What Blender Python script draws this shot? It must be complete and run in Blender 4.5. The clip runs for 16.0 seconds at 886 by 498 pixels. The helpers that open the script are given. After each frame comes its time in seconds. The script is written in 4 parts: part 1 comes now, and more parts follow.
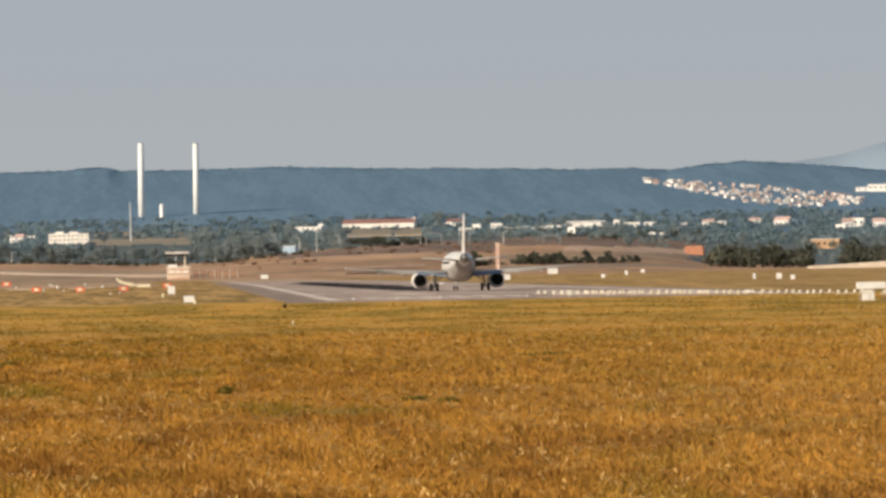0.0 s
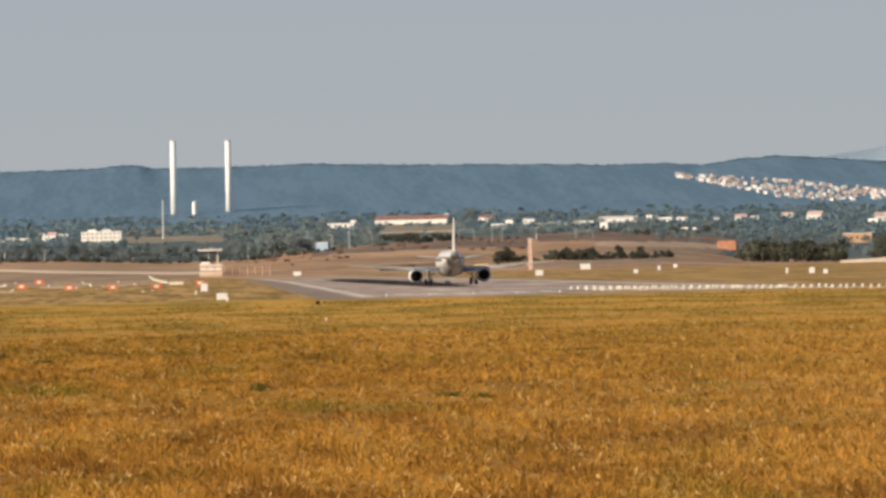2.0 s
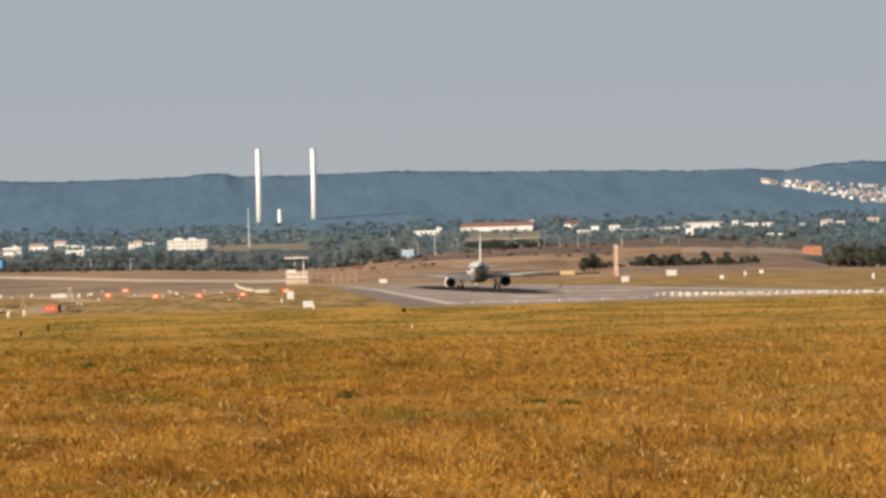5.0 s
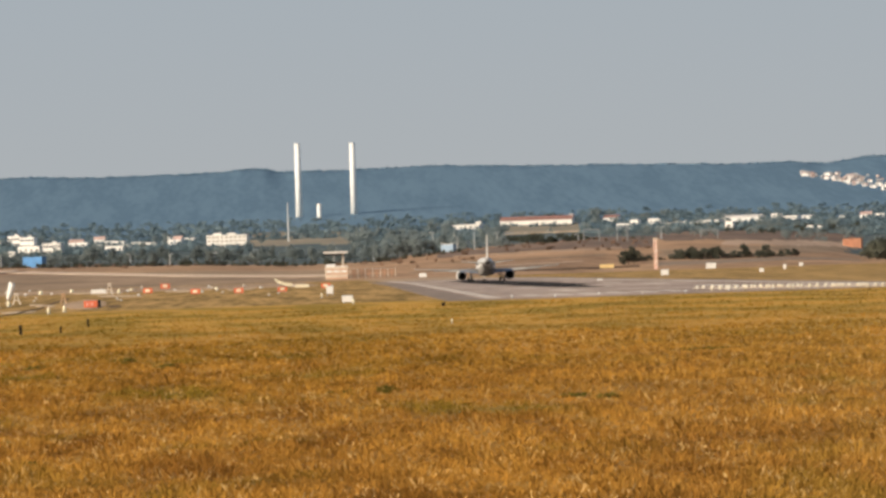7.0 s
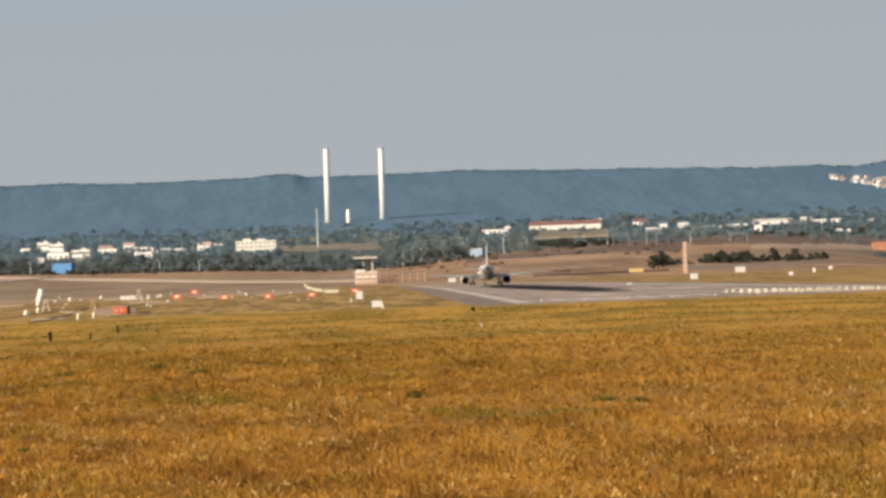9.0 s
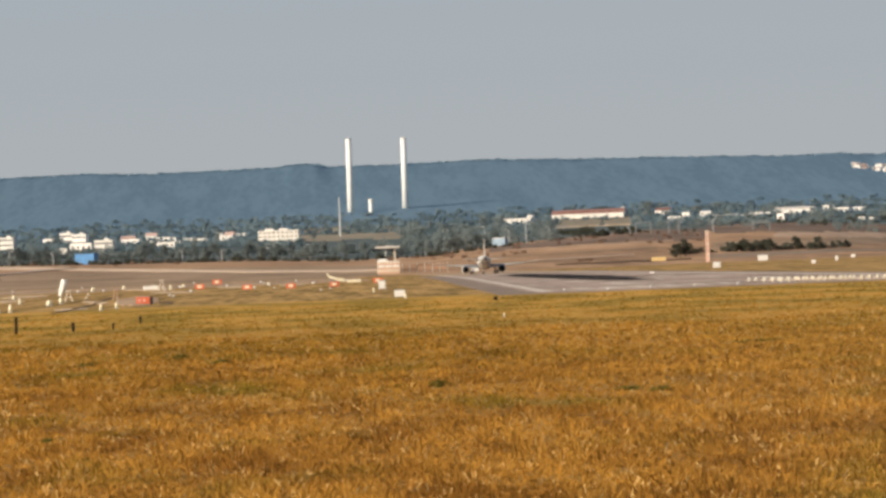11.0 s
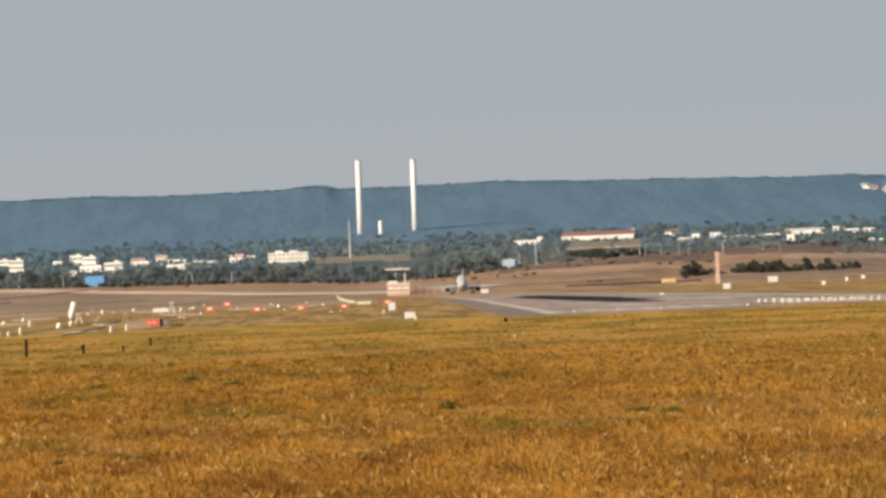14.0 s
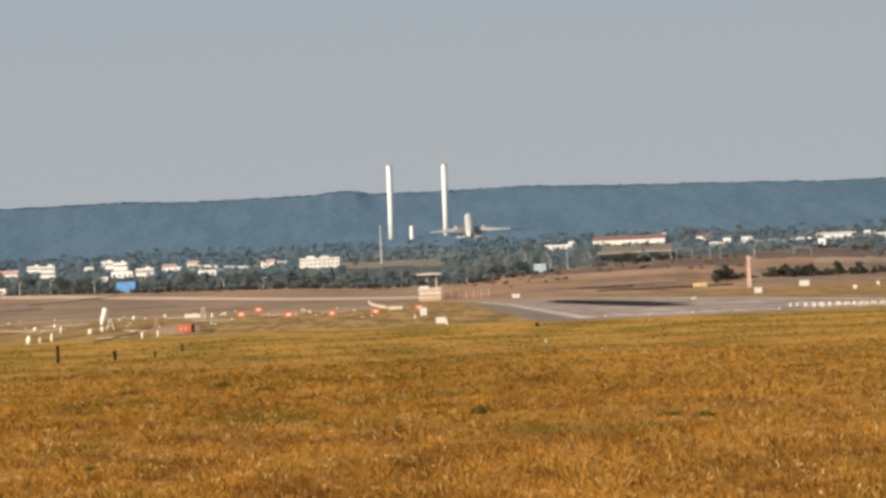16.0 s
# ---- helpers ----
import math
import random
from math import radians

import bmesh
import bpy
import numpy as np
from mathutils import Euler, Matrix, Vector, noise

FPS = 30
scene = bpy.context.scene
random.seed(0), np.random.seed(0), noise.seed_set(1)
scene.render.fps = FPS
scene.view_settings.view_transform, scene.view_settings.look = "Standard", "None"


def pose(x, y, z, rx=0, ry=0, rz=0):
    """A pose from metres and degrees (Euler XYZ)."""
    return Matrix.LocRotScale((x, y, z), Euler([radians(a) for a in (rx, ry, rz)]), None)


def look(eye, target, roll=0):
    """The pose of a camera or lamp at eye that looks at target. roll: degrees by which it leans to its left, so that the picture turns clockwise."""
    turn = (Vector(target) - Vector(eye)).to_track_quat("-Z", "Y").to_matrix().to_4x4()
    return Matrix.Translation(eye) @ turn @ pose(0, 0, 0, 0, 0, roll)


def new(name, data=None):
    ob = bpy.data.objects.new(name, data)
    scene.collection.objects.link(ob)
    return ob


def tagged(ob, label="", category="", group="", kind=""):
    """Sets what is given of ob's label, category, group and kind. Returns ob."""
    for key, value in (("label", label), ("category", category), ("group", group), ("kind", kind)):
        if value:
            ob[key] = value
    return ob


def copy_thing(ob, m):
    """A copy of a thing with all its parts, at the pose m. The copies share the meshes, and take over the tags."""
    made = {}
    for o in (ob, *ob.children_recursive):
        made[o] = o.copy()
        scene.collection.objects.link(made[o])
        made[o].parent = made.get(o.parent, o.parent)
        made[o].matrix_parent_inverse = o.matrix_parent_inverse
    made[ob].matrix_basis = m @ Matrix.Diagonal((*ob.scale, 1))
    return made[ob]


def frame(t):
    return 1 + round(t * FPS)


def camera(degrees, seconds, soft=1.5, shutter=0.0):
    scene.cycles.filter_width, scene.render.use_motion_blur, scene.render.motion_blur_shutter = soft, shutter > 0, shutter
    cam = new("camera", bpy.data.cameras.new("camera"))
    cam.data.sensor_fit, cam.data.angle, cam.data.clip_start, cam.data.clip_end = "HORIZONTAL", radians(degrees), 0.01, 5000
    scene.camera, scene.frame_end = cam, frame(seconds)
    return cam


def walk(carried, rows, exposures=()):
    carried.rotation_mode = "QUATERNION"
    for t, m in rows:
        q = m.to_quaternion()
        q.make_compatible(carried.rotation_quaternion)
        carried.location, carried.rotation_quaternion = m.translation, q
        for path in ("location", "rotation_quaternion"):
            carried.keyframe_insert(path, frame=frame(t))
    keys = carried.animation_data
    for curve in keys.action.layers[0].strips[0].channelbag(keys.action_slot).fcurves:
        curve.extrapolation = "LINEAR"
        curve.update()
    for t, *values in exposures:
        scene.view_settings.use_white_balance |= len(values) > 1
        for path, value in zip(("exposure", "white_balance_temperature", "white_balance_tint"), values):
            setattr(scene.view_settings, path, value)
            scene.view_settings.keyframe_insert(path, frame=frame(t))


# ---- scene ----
# The lens is long: FL turns small angles (in units of 1/FL radian) into places on the plan.
FL, EYE = 13000.0, 3.64
PATH = (
    (0.0, 2.612, 0.140, 1.104),
    (0.5, 2.652, 0.136, 1.081),
    (1.0, 2.549, 0.016, 1.228),
    (1.5, 2.413, 0.001, 1.304),
    (2.0, 2.357, 0.115, 1.386),
    (2.5, 2.129, 0.187, 1.415),
    (3.0, 2.122, 0.248, 1.385),
    (3.5, 1.927, 0.251, 1.565),
    (4.0, 1.837, 0.249, 1.586),
    (6.5, 1.440, 0.089, 1.856),
    (7.0, 1.381, 0.150, 1.889),
    (7.5, 1.287, 0.168, 1.974),
    (8.0, 1.275, 0.169, 2.078),
    (8.5, 1.204, 0.180, 2.125),
    (9.0, 1.154, 0.196, 2.116),
    (11.5, 0.899, 0.111, 2.354),
    (12.0, 0.808, 0.119, 2.410),
    (12.5, 0.783, 0.149, 2.446),
    (13.0, 0.798, 0.216, 2.429),
    (13.5, 0.814, 0.234, 2.378),
    (14.0, 0.905, 0.292, 2.381),
    (14.5, 0.885, 0.284, 2.575),
    (15.0, 0.765, 0.285, 2.535),
    (15.5, 0.656, 0.289, 2.542),
    (16.0, 0.663, 0.341, 2.543),
)


def aim(yaw, pitch, lean):
    """The pose of the camera at its stand, by its heading, tilt and lean in degrees."""
    a, p = radians(yaw), radians(pitch)
    target = (100 * math.sin(a) * math.cos(p), 100 * math.cos(a) * math.cos(p), EYE + 100 * math.sin(p))
    return look((0, 0, EYE), target, -lean)


cam = camera(6.9, 16.0, soft=3.0)
walk(cam, [(t, aim(y, p, r)) for t, y, p, r in PATH], [(0, 0.0), (16, 0.0)])

# ---- light ----
SUN_AZ, SUN_EL = -122.0, 23.0    # degrees from the runway's heading, and height
world = bpy.data.worlds.new("world")
scene.world = world
world.use_nodes = True
wn, wl = world.node_tree.nodes, world.node_tree.links
sky = wn.new("ShaderNodeTexSky")
sky.sky_type, sky.sun_disc = "NISHITA", False
sky.sun_elevation, sky.sun_rotation = radians(SUN_EL), radians(SUN_AZ)
sky.air_density, sky.dust_density = 1.0, 3.0
back = wn["Background"]
back.inputs["Strength"].default_value = 0.09
coords, split = wn.new("ShaderNodeTexCoord"), wn.new("ShaderNodeSeparateXYZ")
wl.new(coords.outputs["Generated"], split.inputs[0])
ramp = wn.new("ShaderNodeMapRange")     # the haze layer that greys the low sky
ramp.inputs["From Min"].default_value, ramp.inputs["From Max"].default_value = 0.0, 0.35
ramp.inputs["To Min"].default_value, ramp.inputs["To Max"].default_value = 0.92, 0.0
ramp.interpolation_type = "SMOOTHSTEP"
wl.new(split.outputs["Z"], ramp.inputs["Value"])
tone = wn.new("ShaderNodeValToRGB")
tone.color_ramp.elements[0].position, tone.color_ramp.elements[0].color = 0.0, (5.08, 5.3, 5.42, 1)
tone.color_ramp.elements[1].position, tone.color_ramp.elements[1].color = 0.05, (4.45, 5.1, 5.75, 1)
wl.new(split.outputs["Z"], tone.inputs["Fac"])
veil = wn.new("ShaderNodeMix")
veil.data_type = "RGBA"
wl.new(ramp.outputs[0], veil.inputs["Factor"])
wl.new(sky.outputs[0], veil.inputs["A"])
wl.new(tone.outputs[0], veil.inputs["B"])
wl.new(veil.outputs["Result"], back.inputs["Color"])

sun = new("sun", bpy.data.lights.new("sun", "SUN"))
sun.data.energy, sun.data.angle, sun.data.color = 4.7, radians(1.2), (1.0, 0.87, 0.70)
sa, se = radians(SUN_AZ), radians(SUN_EL)
sun.matrix_world = look((100 * math.sin(sa) * math.cos(se), 100 * math.cos(sa) * math.cos(se), 100 * math.sin(se)), (0, 0, 0))


# ---- materials ----
def leaf_light(m, colour, amount):
    """Lets light through thin leaves and blades."""
    n, l = m.node_tree.nodes, m.node_tree.links
    tr, mx = n.new("ShaderNodeBsdfTranslucent"), n.new("ShaderNodeMixShader")
    mx.inputs[0].default_value = amount
    l.new(colour, tr.inputs["Color"])
    l.new(n["Principled BSDF"].outputs[0], mx.inputs[1]), l.new(tr.outputs[0], mx.inputs[2])
    l.new(mx.outputs[0], n["Material Output"].inputs["Surface"])


def mat(name, base, rough=0.8, metal=0.0, dark=0.75, scale=1.0, fine=12.0, bump=0.0, tint=None, island=0.0, each=0.0, space="Object", stretch=(1, 1, 1), through_light=0.0):
    """A surface with colour that varies at two scales, and optional relief. scale: metres between large patches."""
    m = bpy.data.materials.new(name)
    m.use_nodes = True
    n, l = m.node_tree.nodes, m.node_tree.links
    b = n["Principled BSDF"]
    b.inputs["Roughness"].default_value, b.inputs["Metallic"].default_value = rough, metal
    if rough >= 0.75:
        b.inputs["Specular IOR Level"].default_value = 0.08
    if space == "World":
        src = n.new("ShaderNodeNewGeometry").outputs["Position"]
    else:
        src = n.new("ShaderNodeTexCoord").outputs["Object"]
    mp = n.new("ShaderNodeMapping")
    mp.inputs["Scale"].default_value = stretch
    l.new(src, mp.inputs["Vector"])
    big, small = n.new("ShaderNodeTexNoise"), n.new("ShaderNodeTexNoise")
    big.inputs["Scale"].default_value, small.inputs["Scale"].default_value = 1 / scale, fine / scale
    big.inputs["Detail"].default_value, small.inputs["Detail"].default_value = 4, 3
    l.new(mp.outputs[0], big.inputs["Vector"]), l.new(mp.outputs[0], small.inputs["Vector"])
    mix = n.new("ShaderNodeMix")
    mix.data_type = "RGBA"
    other = tint or tuple(c * dark for c in base)
    mix.inputs["A"].default_value, mix.inputs["B"].default_value = (*base, 1), (*other, 1)
    add = n.new("ShaderNodeMath")
    add.operation = "MULTIPLY_ADD"
    add.inputs[1].default_value, add.inputs[2].default_value = 0.6, -0.3
    l.new(small.outputs["Fac"], add.inputs[0])
    tot = n.new("ShaderNodeMath")
    tot.operation = "ADD"
    l.new(big.outputs["Fac"], tot.inputs[0]), l.new(add.outputs[0], tot.inputs[1])
    steep = n.new("ShaderNodeMapRange")
    steep.inputs["From Min"].default_value, steep.inputs["From Max"].default_value = 0.35, 0.65
    l.new(tot.outputs[0], steep.inputs["Value"])
    l.new(steep.outputs[0], mix.inputs["Factor"])
    out = mix.outputs["Result"]
    for amount, node, socket in ((island, "ShaderNodeNewGeometry", "Random Per Island"), (each, "ShaderNodeObjectInfo", "Random")):
        if amount:
            rnd, hsv = n.new(node), n.new("ShaderNodeHueSaturation")
            rng = n.new("ShaderNodeMapRange")
            rng.inputs["To Min"].default_value, rng.inputs["To Max"].default_value = 1 - amount, 1 + amount
            l.new(rnd.outputs[socket], rng.inputs["Value"])
            l.new(rng.outputs[0], hsv.inputs["Value"])
            l.new(out, hsv.inputs["Color"])
            out = hsv.outputs["Color"]
    l.new(out, b.inputs["Base Color"])
    if through_light:
        leaf_light(m, out, through_light)
    if bump:
        bp = n.new("ShaderNodeBump")
        bp.inputs["Strength"].default_value, bp.inputs["Distance"].default_value = 0.6, bump
        l.new(small.outputs["Fac"], bp.inputs["Height"])
        l.new(bp.outputs[0], b.inputs["Normal"])
    return m


def field_mat(name, a, b, c, d, island=0.0, mown=None):
    """Dry grass: four colours in long drifts across the view; mown: the paler colour and the y from which it is cut short."""
    m = bpy.data.materials.new(name)
    m.use_nodes = True
    n, l = m.node_tree.nodes, m.node_tree.links
    bs = n["Principled BSDF"]
    bs.inputs["Roughness"].default_value = 0.9
    bs.inputs["Specular IOR Level"].default_value = 0.15
    pos = n.new("ShaderNodeNewGeometry")

    def drift(sx, sy, detail):
        mp, tx = n.new("ShaderNodeMapping"), n.new("ShaderNodeTexNoise")
        mp.inputs["Scale"].default_value = (sx, sy, 0.0)
        tx.inputs["Scale"].default_value, tx.inputs["Detail"].default_value = 1.0, detail
        l.new(pos.outputs["Position"], mp.inputs["Vector"]), l.new(mp.outputs[0], tx.inputs["Vector"])
        return tx.outputs["Fac"]

    def blend(fac, lo, hi, x, y):
        rg, mx = n.new("ShaderNodeMapRange"), n.new("ShaderNodeMix")
        rg.inputs["From Min"].default_value, rg.inputs["From Max"].default_value = lo, hi
        mx.data_type = "RGBA"
        l.new(fac, rg.inputs["Value"]), l.new(rg.outputs[0], mx.inputs["Factor"])
        for s, v in (("A", x), ("B", y)):
            if isinstance(v, tuple):
                mx.inputs[s].default_value = (*v, 1)
            else:
                l.new(v, mx.inputs[s])
        return mx.outputs["Result"]

    out = blend(drift(0.35, 0.05, 5), 0.42, 0.62, a, b)
    out = blend(drift(0.16, 0.030, 6), 0.54, 0.67, out, c)
    out = blend(drift(0.9, 0.16, 4), 0.60, 0.78, out, d)
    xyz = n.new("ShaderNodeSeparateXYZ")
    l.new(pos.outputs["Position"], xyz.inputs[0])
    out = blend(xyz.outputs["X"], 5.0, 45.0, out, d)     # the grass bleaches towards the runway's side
    if mown:
        out = blend(xyz.outputs["Y"], mown[1] * 0.28, mown[1], out, blend(drift(0.11, 0.020, 7), 0.44, 0.56, mown[0], mown[2]))
    if island:
        rng, hsv = n.new("ShaderNodeMapRange"), n.new("ShaderNodeHueSaturation")
        rng.inputs["To Min"].default_value, rng.inputs["To Max"].default_value = 1 - island, 1 + island
        l.new(pos.outputs["Random Per Island"], rng.inputs["Value"])
        l.new(rng.outputs[0], hsv.inputs["Value"]), l.new(out, hsv.inputs["Color"])
        out = hsv.outputs["Color"]
        leaf_light(m, out, 0.35)
    l.new(out, bs.inputs["Base Color"])
    return m


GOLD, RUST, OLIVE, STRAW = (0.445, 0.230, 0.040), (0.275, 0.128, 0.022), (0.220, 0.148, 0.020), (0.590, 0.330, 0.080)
CUT, CUT2 = (0.440, 0.246, 0.044), (0.245, 0.156, 0.020)
THATCH = tuple(tuple(v * k for v in c) for c, k in ((GOLD, 1.0), (RUST, 1.0), (OLIVE, 1.0), (STRAW, 1.0), (CUT, 1.3), (CUT2, 1.3)))
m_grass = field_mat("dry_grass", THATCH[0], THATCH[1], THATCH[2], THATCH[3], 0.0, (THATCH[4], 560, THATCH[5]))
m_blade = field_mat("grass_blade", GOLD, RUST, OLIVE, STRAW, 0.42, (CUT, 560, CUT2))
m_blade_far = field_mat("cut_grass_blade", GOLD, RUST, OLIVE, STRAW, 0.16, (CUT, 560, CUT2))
m_straw = mat("pale_straw", (0.64, 0.42, 0.16), dark=0.8, scale=3, island=0.25)
m_field = mat("airfield_grass", (0.56, 0.345, 0.13), tint=(0.21, 0.135, 0.04), scale=4.5, fine=4, space="World", stretch=(1, 0.024, 1))
m_far_field = mat("far_field", (0.53, 0.335, 0.20), tint=(0.29, 0.18, 0.11), scale=70, fine=6, space="World", stretch=(1, 1.2, 1))
m_stubble = mat("stubble_field", (0.36, 0.30, 0.22), tint=(0.25, 0.225, 0.175), scale=30, fine=6, space="World")
m_fallow = mat("fallow_field", (0.42, 0.295, 0.195), tint=(0.27, 0.19, 0.125), scale=40, fine=6, space="World", stretch=(1, 0.7, 1))
m_stake = mat("weathered_stake", (0.24, 0.16, 0.07), dark=0.7, scale=0.3)
# scrub floor with the valley's blue-grey haze mixed into its colour
m_hazed_scrub = mat("hazed_scrub_ground", (0.092, 0.125, 0.130), tint=(0.130, 0.150, 0.145), scale=40, fine=6, space="World")
# the hill's blue is distance haze put into the base colour
m_hazed_hill = mat("hazed_hill_floor", (0.122, 0.200, 0.276), tint=(0.154, 0.244, 0.326), scale=14, fine=4, space="World", stretch=(1, 0.05, 0.8))
# backdrop colour carries the haze that pales the farthest ridge
m_hazed_ridge = mat("hazed_ridge", (0.27, 0.345, 0.43), dark=0.96, scale=90, space="World")
m_asphalt = mat("asphalt", (0.32, 0.245, 0.205), tint=(0.52, 0.41, 0.34), rough=0.85, scale=16, fine=8, space="World", stretch=(1, 0.10, 1))
m_shoulder = mat("runway_shoulder", (0.34, 0.265, 0.215), dark=0.75, scale=8, fine=6, space="World", stretch=(1, 0.06, 1))
# field tan on paving, painting the mirage's reflection over the far runway
m_mirage_tan = mat("mirage_tan_paving", (0.42, 0.30, 0.20), tint=(0.52, 0.37, 0.24), scale=40, fine=6, space="World", stretch=(1, 0.2, 1))
m_rubber = mat("tyre_rubber", (0.012, 0.010, 0.010), tint=(0.03, 0.025, 0.024), rough=0.95, scale=12, space="World", stretch=(1, 0.05, 1))
m_paint = mat("runway_paint", (0.74, 0.65, 0.56), dark=0.7, scale=3, space="World")
m_concrete = mat("pale_concrete", (0.74, 0.57, 0.42), dark=0.85, scale=40, space="World", stretch=(1, 0.2, 1))
m_white = mat("aircraft_white", (0.66, 0.64, 0.60), rough=0.35, dark=0.92, scale=3)
m_wing = mat("wing_grey", (0.56, 0.54, 0.50), rough=0.55, dark=0.88, scale=2)
# inner flaps: the blue-grey shade of their underside is set as base colour
m_flap = mat("flap_shade_blue", (0.20, 0.24, 0.30), rough=0.45, dark=0.85, scale=2)
m_metal = mat("bare_metal", (0.35, 0.33, 0.31), rough=0.35, metal=0.9, scale=0.5)
m_black = mat("soot_black", (0.012, 0.011, 0.011), rough=0.7, scale=0.5)
m_tyre = mat("tyre", (0.02, 0.02, 0.02), rough=0.8, scale=0.3)
m_glass = mat("window_glass", (0.03, 0.035, 0.045), rough=0.1, scale=2)
m_chimney = mat("chimney_concrete", (0.88, 0.87, 0.84), dark=0.9, scale=5, fine=6)
m_render = mat("white_render", (0.90, 0.86, 0.80), dark=0.92, scale=4, each=0.12)
m_cream = mat("cream_render", (0.70, 0.60, 0.47), dark=0.85, scale=4, each=0.15)
m_tile = mat("red_roof_tile", (0.27, 0.150, 0.130), dark=0.75, scale=2, each=0.2)
m_sheet = mat("pale_sheet_roof", (0.76, 0.71, 0.65), dark=0.85, scale=4, rough=0.5)
m_blue = mat("blue_sheet", (0.10, 0.30, 0.62), dark=0.8, scale=3, rough=0.5)
m_palebl = mat("pale_blue_sheet", (0.30, 0.42, 0.55), dark=0.85, scale=3, rough=0.5)
m_orange = mat("orange_paint", (0.55, 0.26, 0.16), dark=0.8, scale=2)
m_red = mat("signal_red", (0.80, 0.17, 0.07), dark=0.85, scale=0.6, rough=0.5)
m_sign = mat("white_enamel", (0.84, 0.82, 0.78), dark=0.92, scale=0.8, rough=0.45)
m_yellow = mat("yellow_paint", (0.82, 0.60, 0.28), dark=0.85, scale=1)
m_post = mat("dark_wood_post", (0.035, 0.025, 0.02), dark=0.6, scale=0.2)
m_pole = mat("galvanised_pole", (0.36, 0.37, 0.37), rough=0.5, dark=0.85, scale=1)
m_tan = mat("tan_timber", (0.55, 0.36, 0.22), dark=0.75, scale=1.0)
m_dry = mat("dry_scrub", (0.40, 0.26, 0.18), tint=(0.27, 0.18, 0.13), scale=3, island=0.25, each=0.35, through_light=0.25)
m_bark = mat("bark", (0.10, 0.085, 0.07), dark=0.6, scale=0.5)
m_leaf = mat("foliage", (0.150, 0.150, 0.108), tint=(0.095, 0.106, 0.090), scale=4, fine=6, island=0.25, each=0.35, through_light=0.3)
# paler, bluer foliage for far trees and valley: haze painted into the leaf colour
m_hazed_leaf = mat("hazed_foliage", (0.290, 0.325, 0.310), tint=(0.205, 0.240, 0.240), scale=5, fine=5, island=0.12, each=0.3, through_light=0.45)
m_hazed_valley_leaf = mat("hazed_valley_canopy", (0.225, 0.295, 0.315), tint=(0.170, 0.230, 0.255), scale=12, fine=5, island=0.14, space="World", stretch=(1, 0.15, 1), through_light=0.45)
# hill leaves tinted blue to match the haze painted on the slope
m_hazed_hill_leaf = mat("hazed_hill_canopy", (0.150, 0.245, 0.330), tint=(0.185, 0.290, 0.385), scale=14, fine=4, island=0.10, space="World", stretch=(1, 0.05, 0.8), through_light=0.3)
m_tan_field = mat("tan_field", (0.60, 0.43, 0.31), tint=(0.46, 0.32, 0.22), scale=30, fine=6, space="World", stretch=(1, 0.5, 1))
m_ploughed = mat("ploughed_field", (0.27, 0.185, 0.135), tint=(0.17, 0.125, 0.10), scale=25, fine=6, space="World", stretch=(1, 0.4, 1))
m_stucco = mat("pink_stucco", (0.58, 0.47, 0.42), dark=0.85, scale=3, each=0.2)
m_rose = mat("faded_rose_tile", (0.56, 0.40, 0.35), dark=0.8, scale=2, each=0.2)
m_grey_wall = mat("grey_stucco", (0.42, 0.42, 0.43), dark=0.85, scale=3, each=0.2)
m_lamp = mat("lamp_housing", (0.88, 0.80, 0.58), dark=0.85, scale=1.0, rough=0.5)
# lower fuselage and belly fairing, a darker grey than the upper fuselage
m_belly = mat("aircraft_grey", (0.36, 0.34, 0.32), rough=0.4, dark=0.8, scale=2)
m_ditch = mat("bare_earth", (0.17, 0.105, 0.065), tint=(0.11, 0.075, 0.045), scale=8, fine=6, space="World")
m_gravel = mat("pale_gravel", (0.72, 0.56, 0.40), tint=(0.50, 0.36, 0.22), scale=6, fine=6, space="World", stretch=(1, 0.1, 1))
m_road = mat("road_asphalt", (0.36, 0.27, 0.20), dark=0.8, scale=30, space="World", stretch=(1, 0.2, 1))
m_apron = mat("apron_asphalt", (0.31, 0.22, 0.15), tint=(0.56, 0.385, 0.25), scale=12, fine=5, space="World", stretch=(1, 0.022, 1))
m_bank = mat("pale_cement", (0.78, 0.67, 0.54), dark=0.82, scale=3)
m_pale_pole = mat("pale_pole", (0.58, 0.60, 0.60), rough=0.5, dark=0.9, scale=1)
m_bird = mat("dark_plumage", (0.006, 0.006, 0.007), rough=0.6, scale=0.1)


# ---- mesh helpers ----
def part(name, bm, material, parent=None, label="", smooth=False, at=None):
    """Links a bmesh as one mesh object, under parent where one is given."""
    me = bpy.data.meshes.new(name)
    bmesh.ops.recalc_face_normals(bm, faces=bm.faces[:])
    if smooth:
        for f in bm.faces:
            f.smooth = True
    bm.to_mesh(me)
    bm.free()
    me.materials.append(material)
    ob = new(name, me)
    if parent:
        ob.parent = parent
    if at is not None:
        ob.matrix_basis = at
    if label:
        ob["label"] = label
    return ob


def thing(name, label, category, at=None, group="", kind=""):
    ob = new(name)
    ob.empty_display_size = 0.5
    if at is not None:
        ob.matrix_basis = at
    return tagged(ob, label, category, group, kind)


def box(size, centre=(0, 0, 0), bevel=0.0, bm=None, m=None):
    bm = bm or bmesh.new()
    base = Matrix.Translation(centre) @ (m or Matrix()) @ Matrix.Diagonal((*size, 1))
    made = bmesh.ops.create_cube(bm, size=1, matrix=base)["verts"]
    if bevel:
        edges = list({e for v in made for e in v.link_edges})
        bmesh.ops.bevel(bm, geom=edges, offset=bevel, segments=1, affect="EDGES")
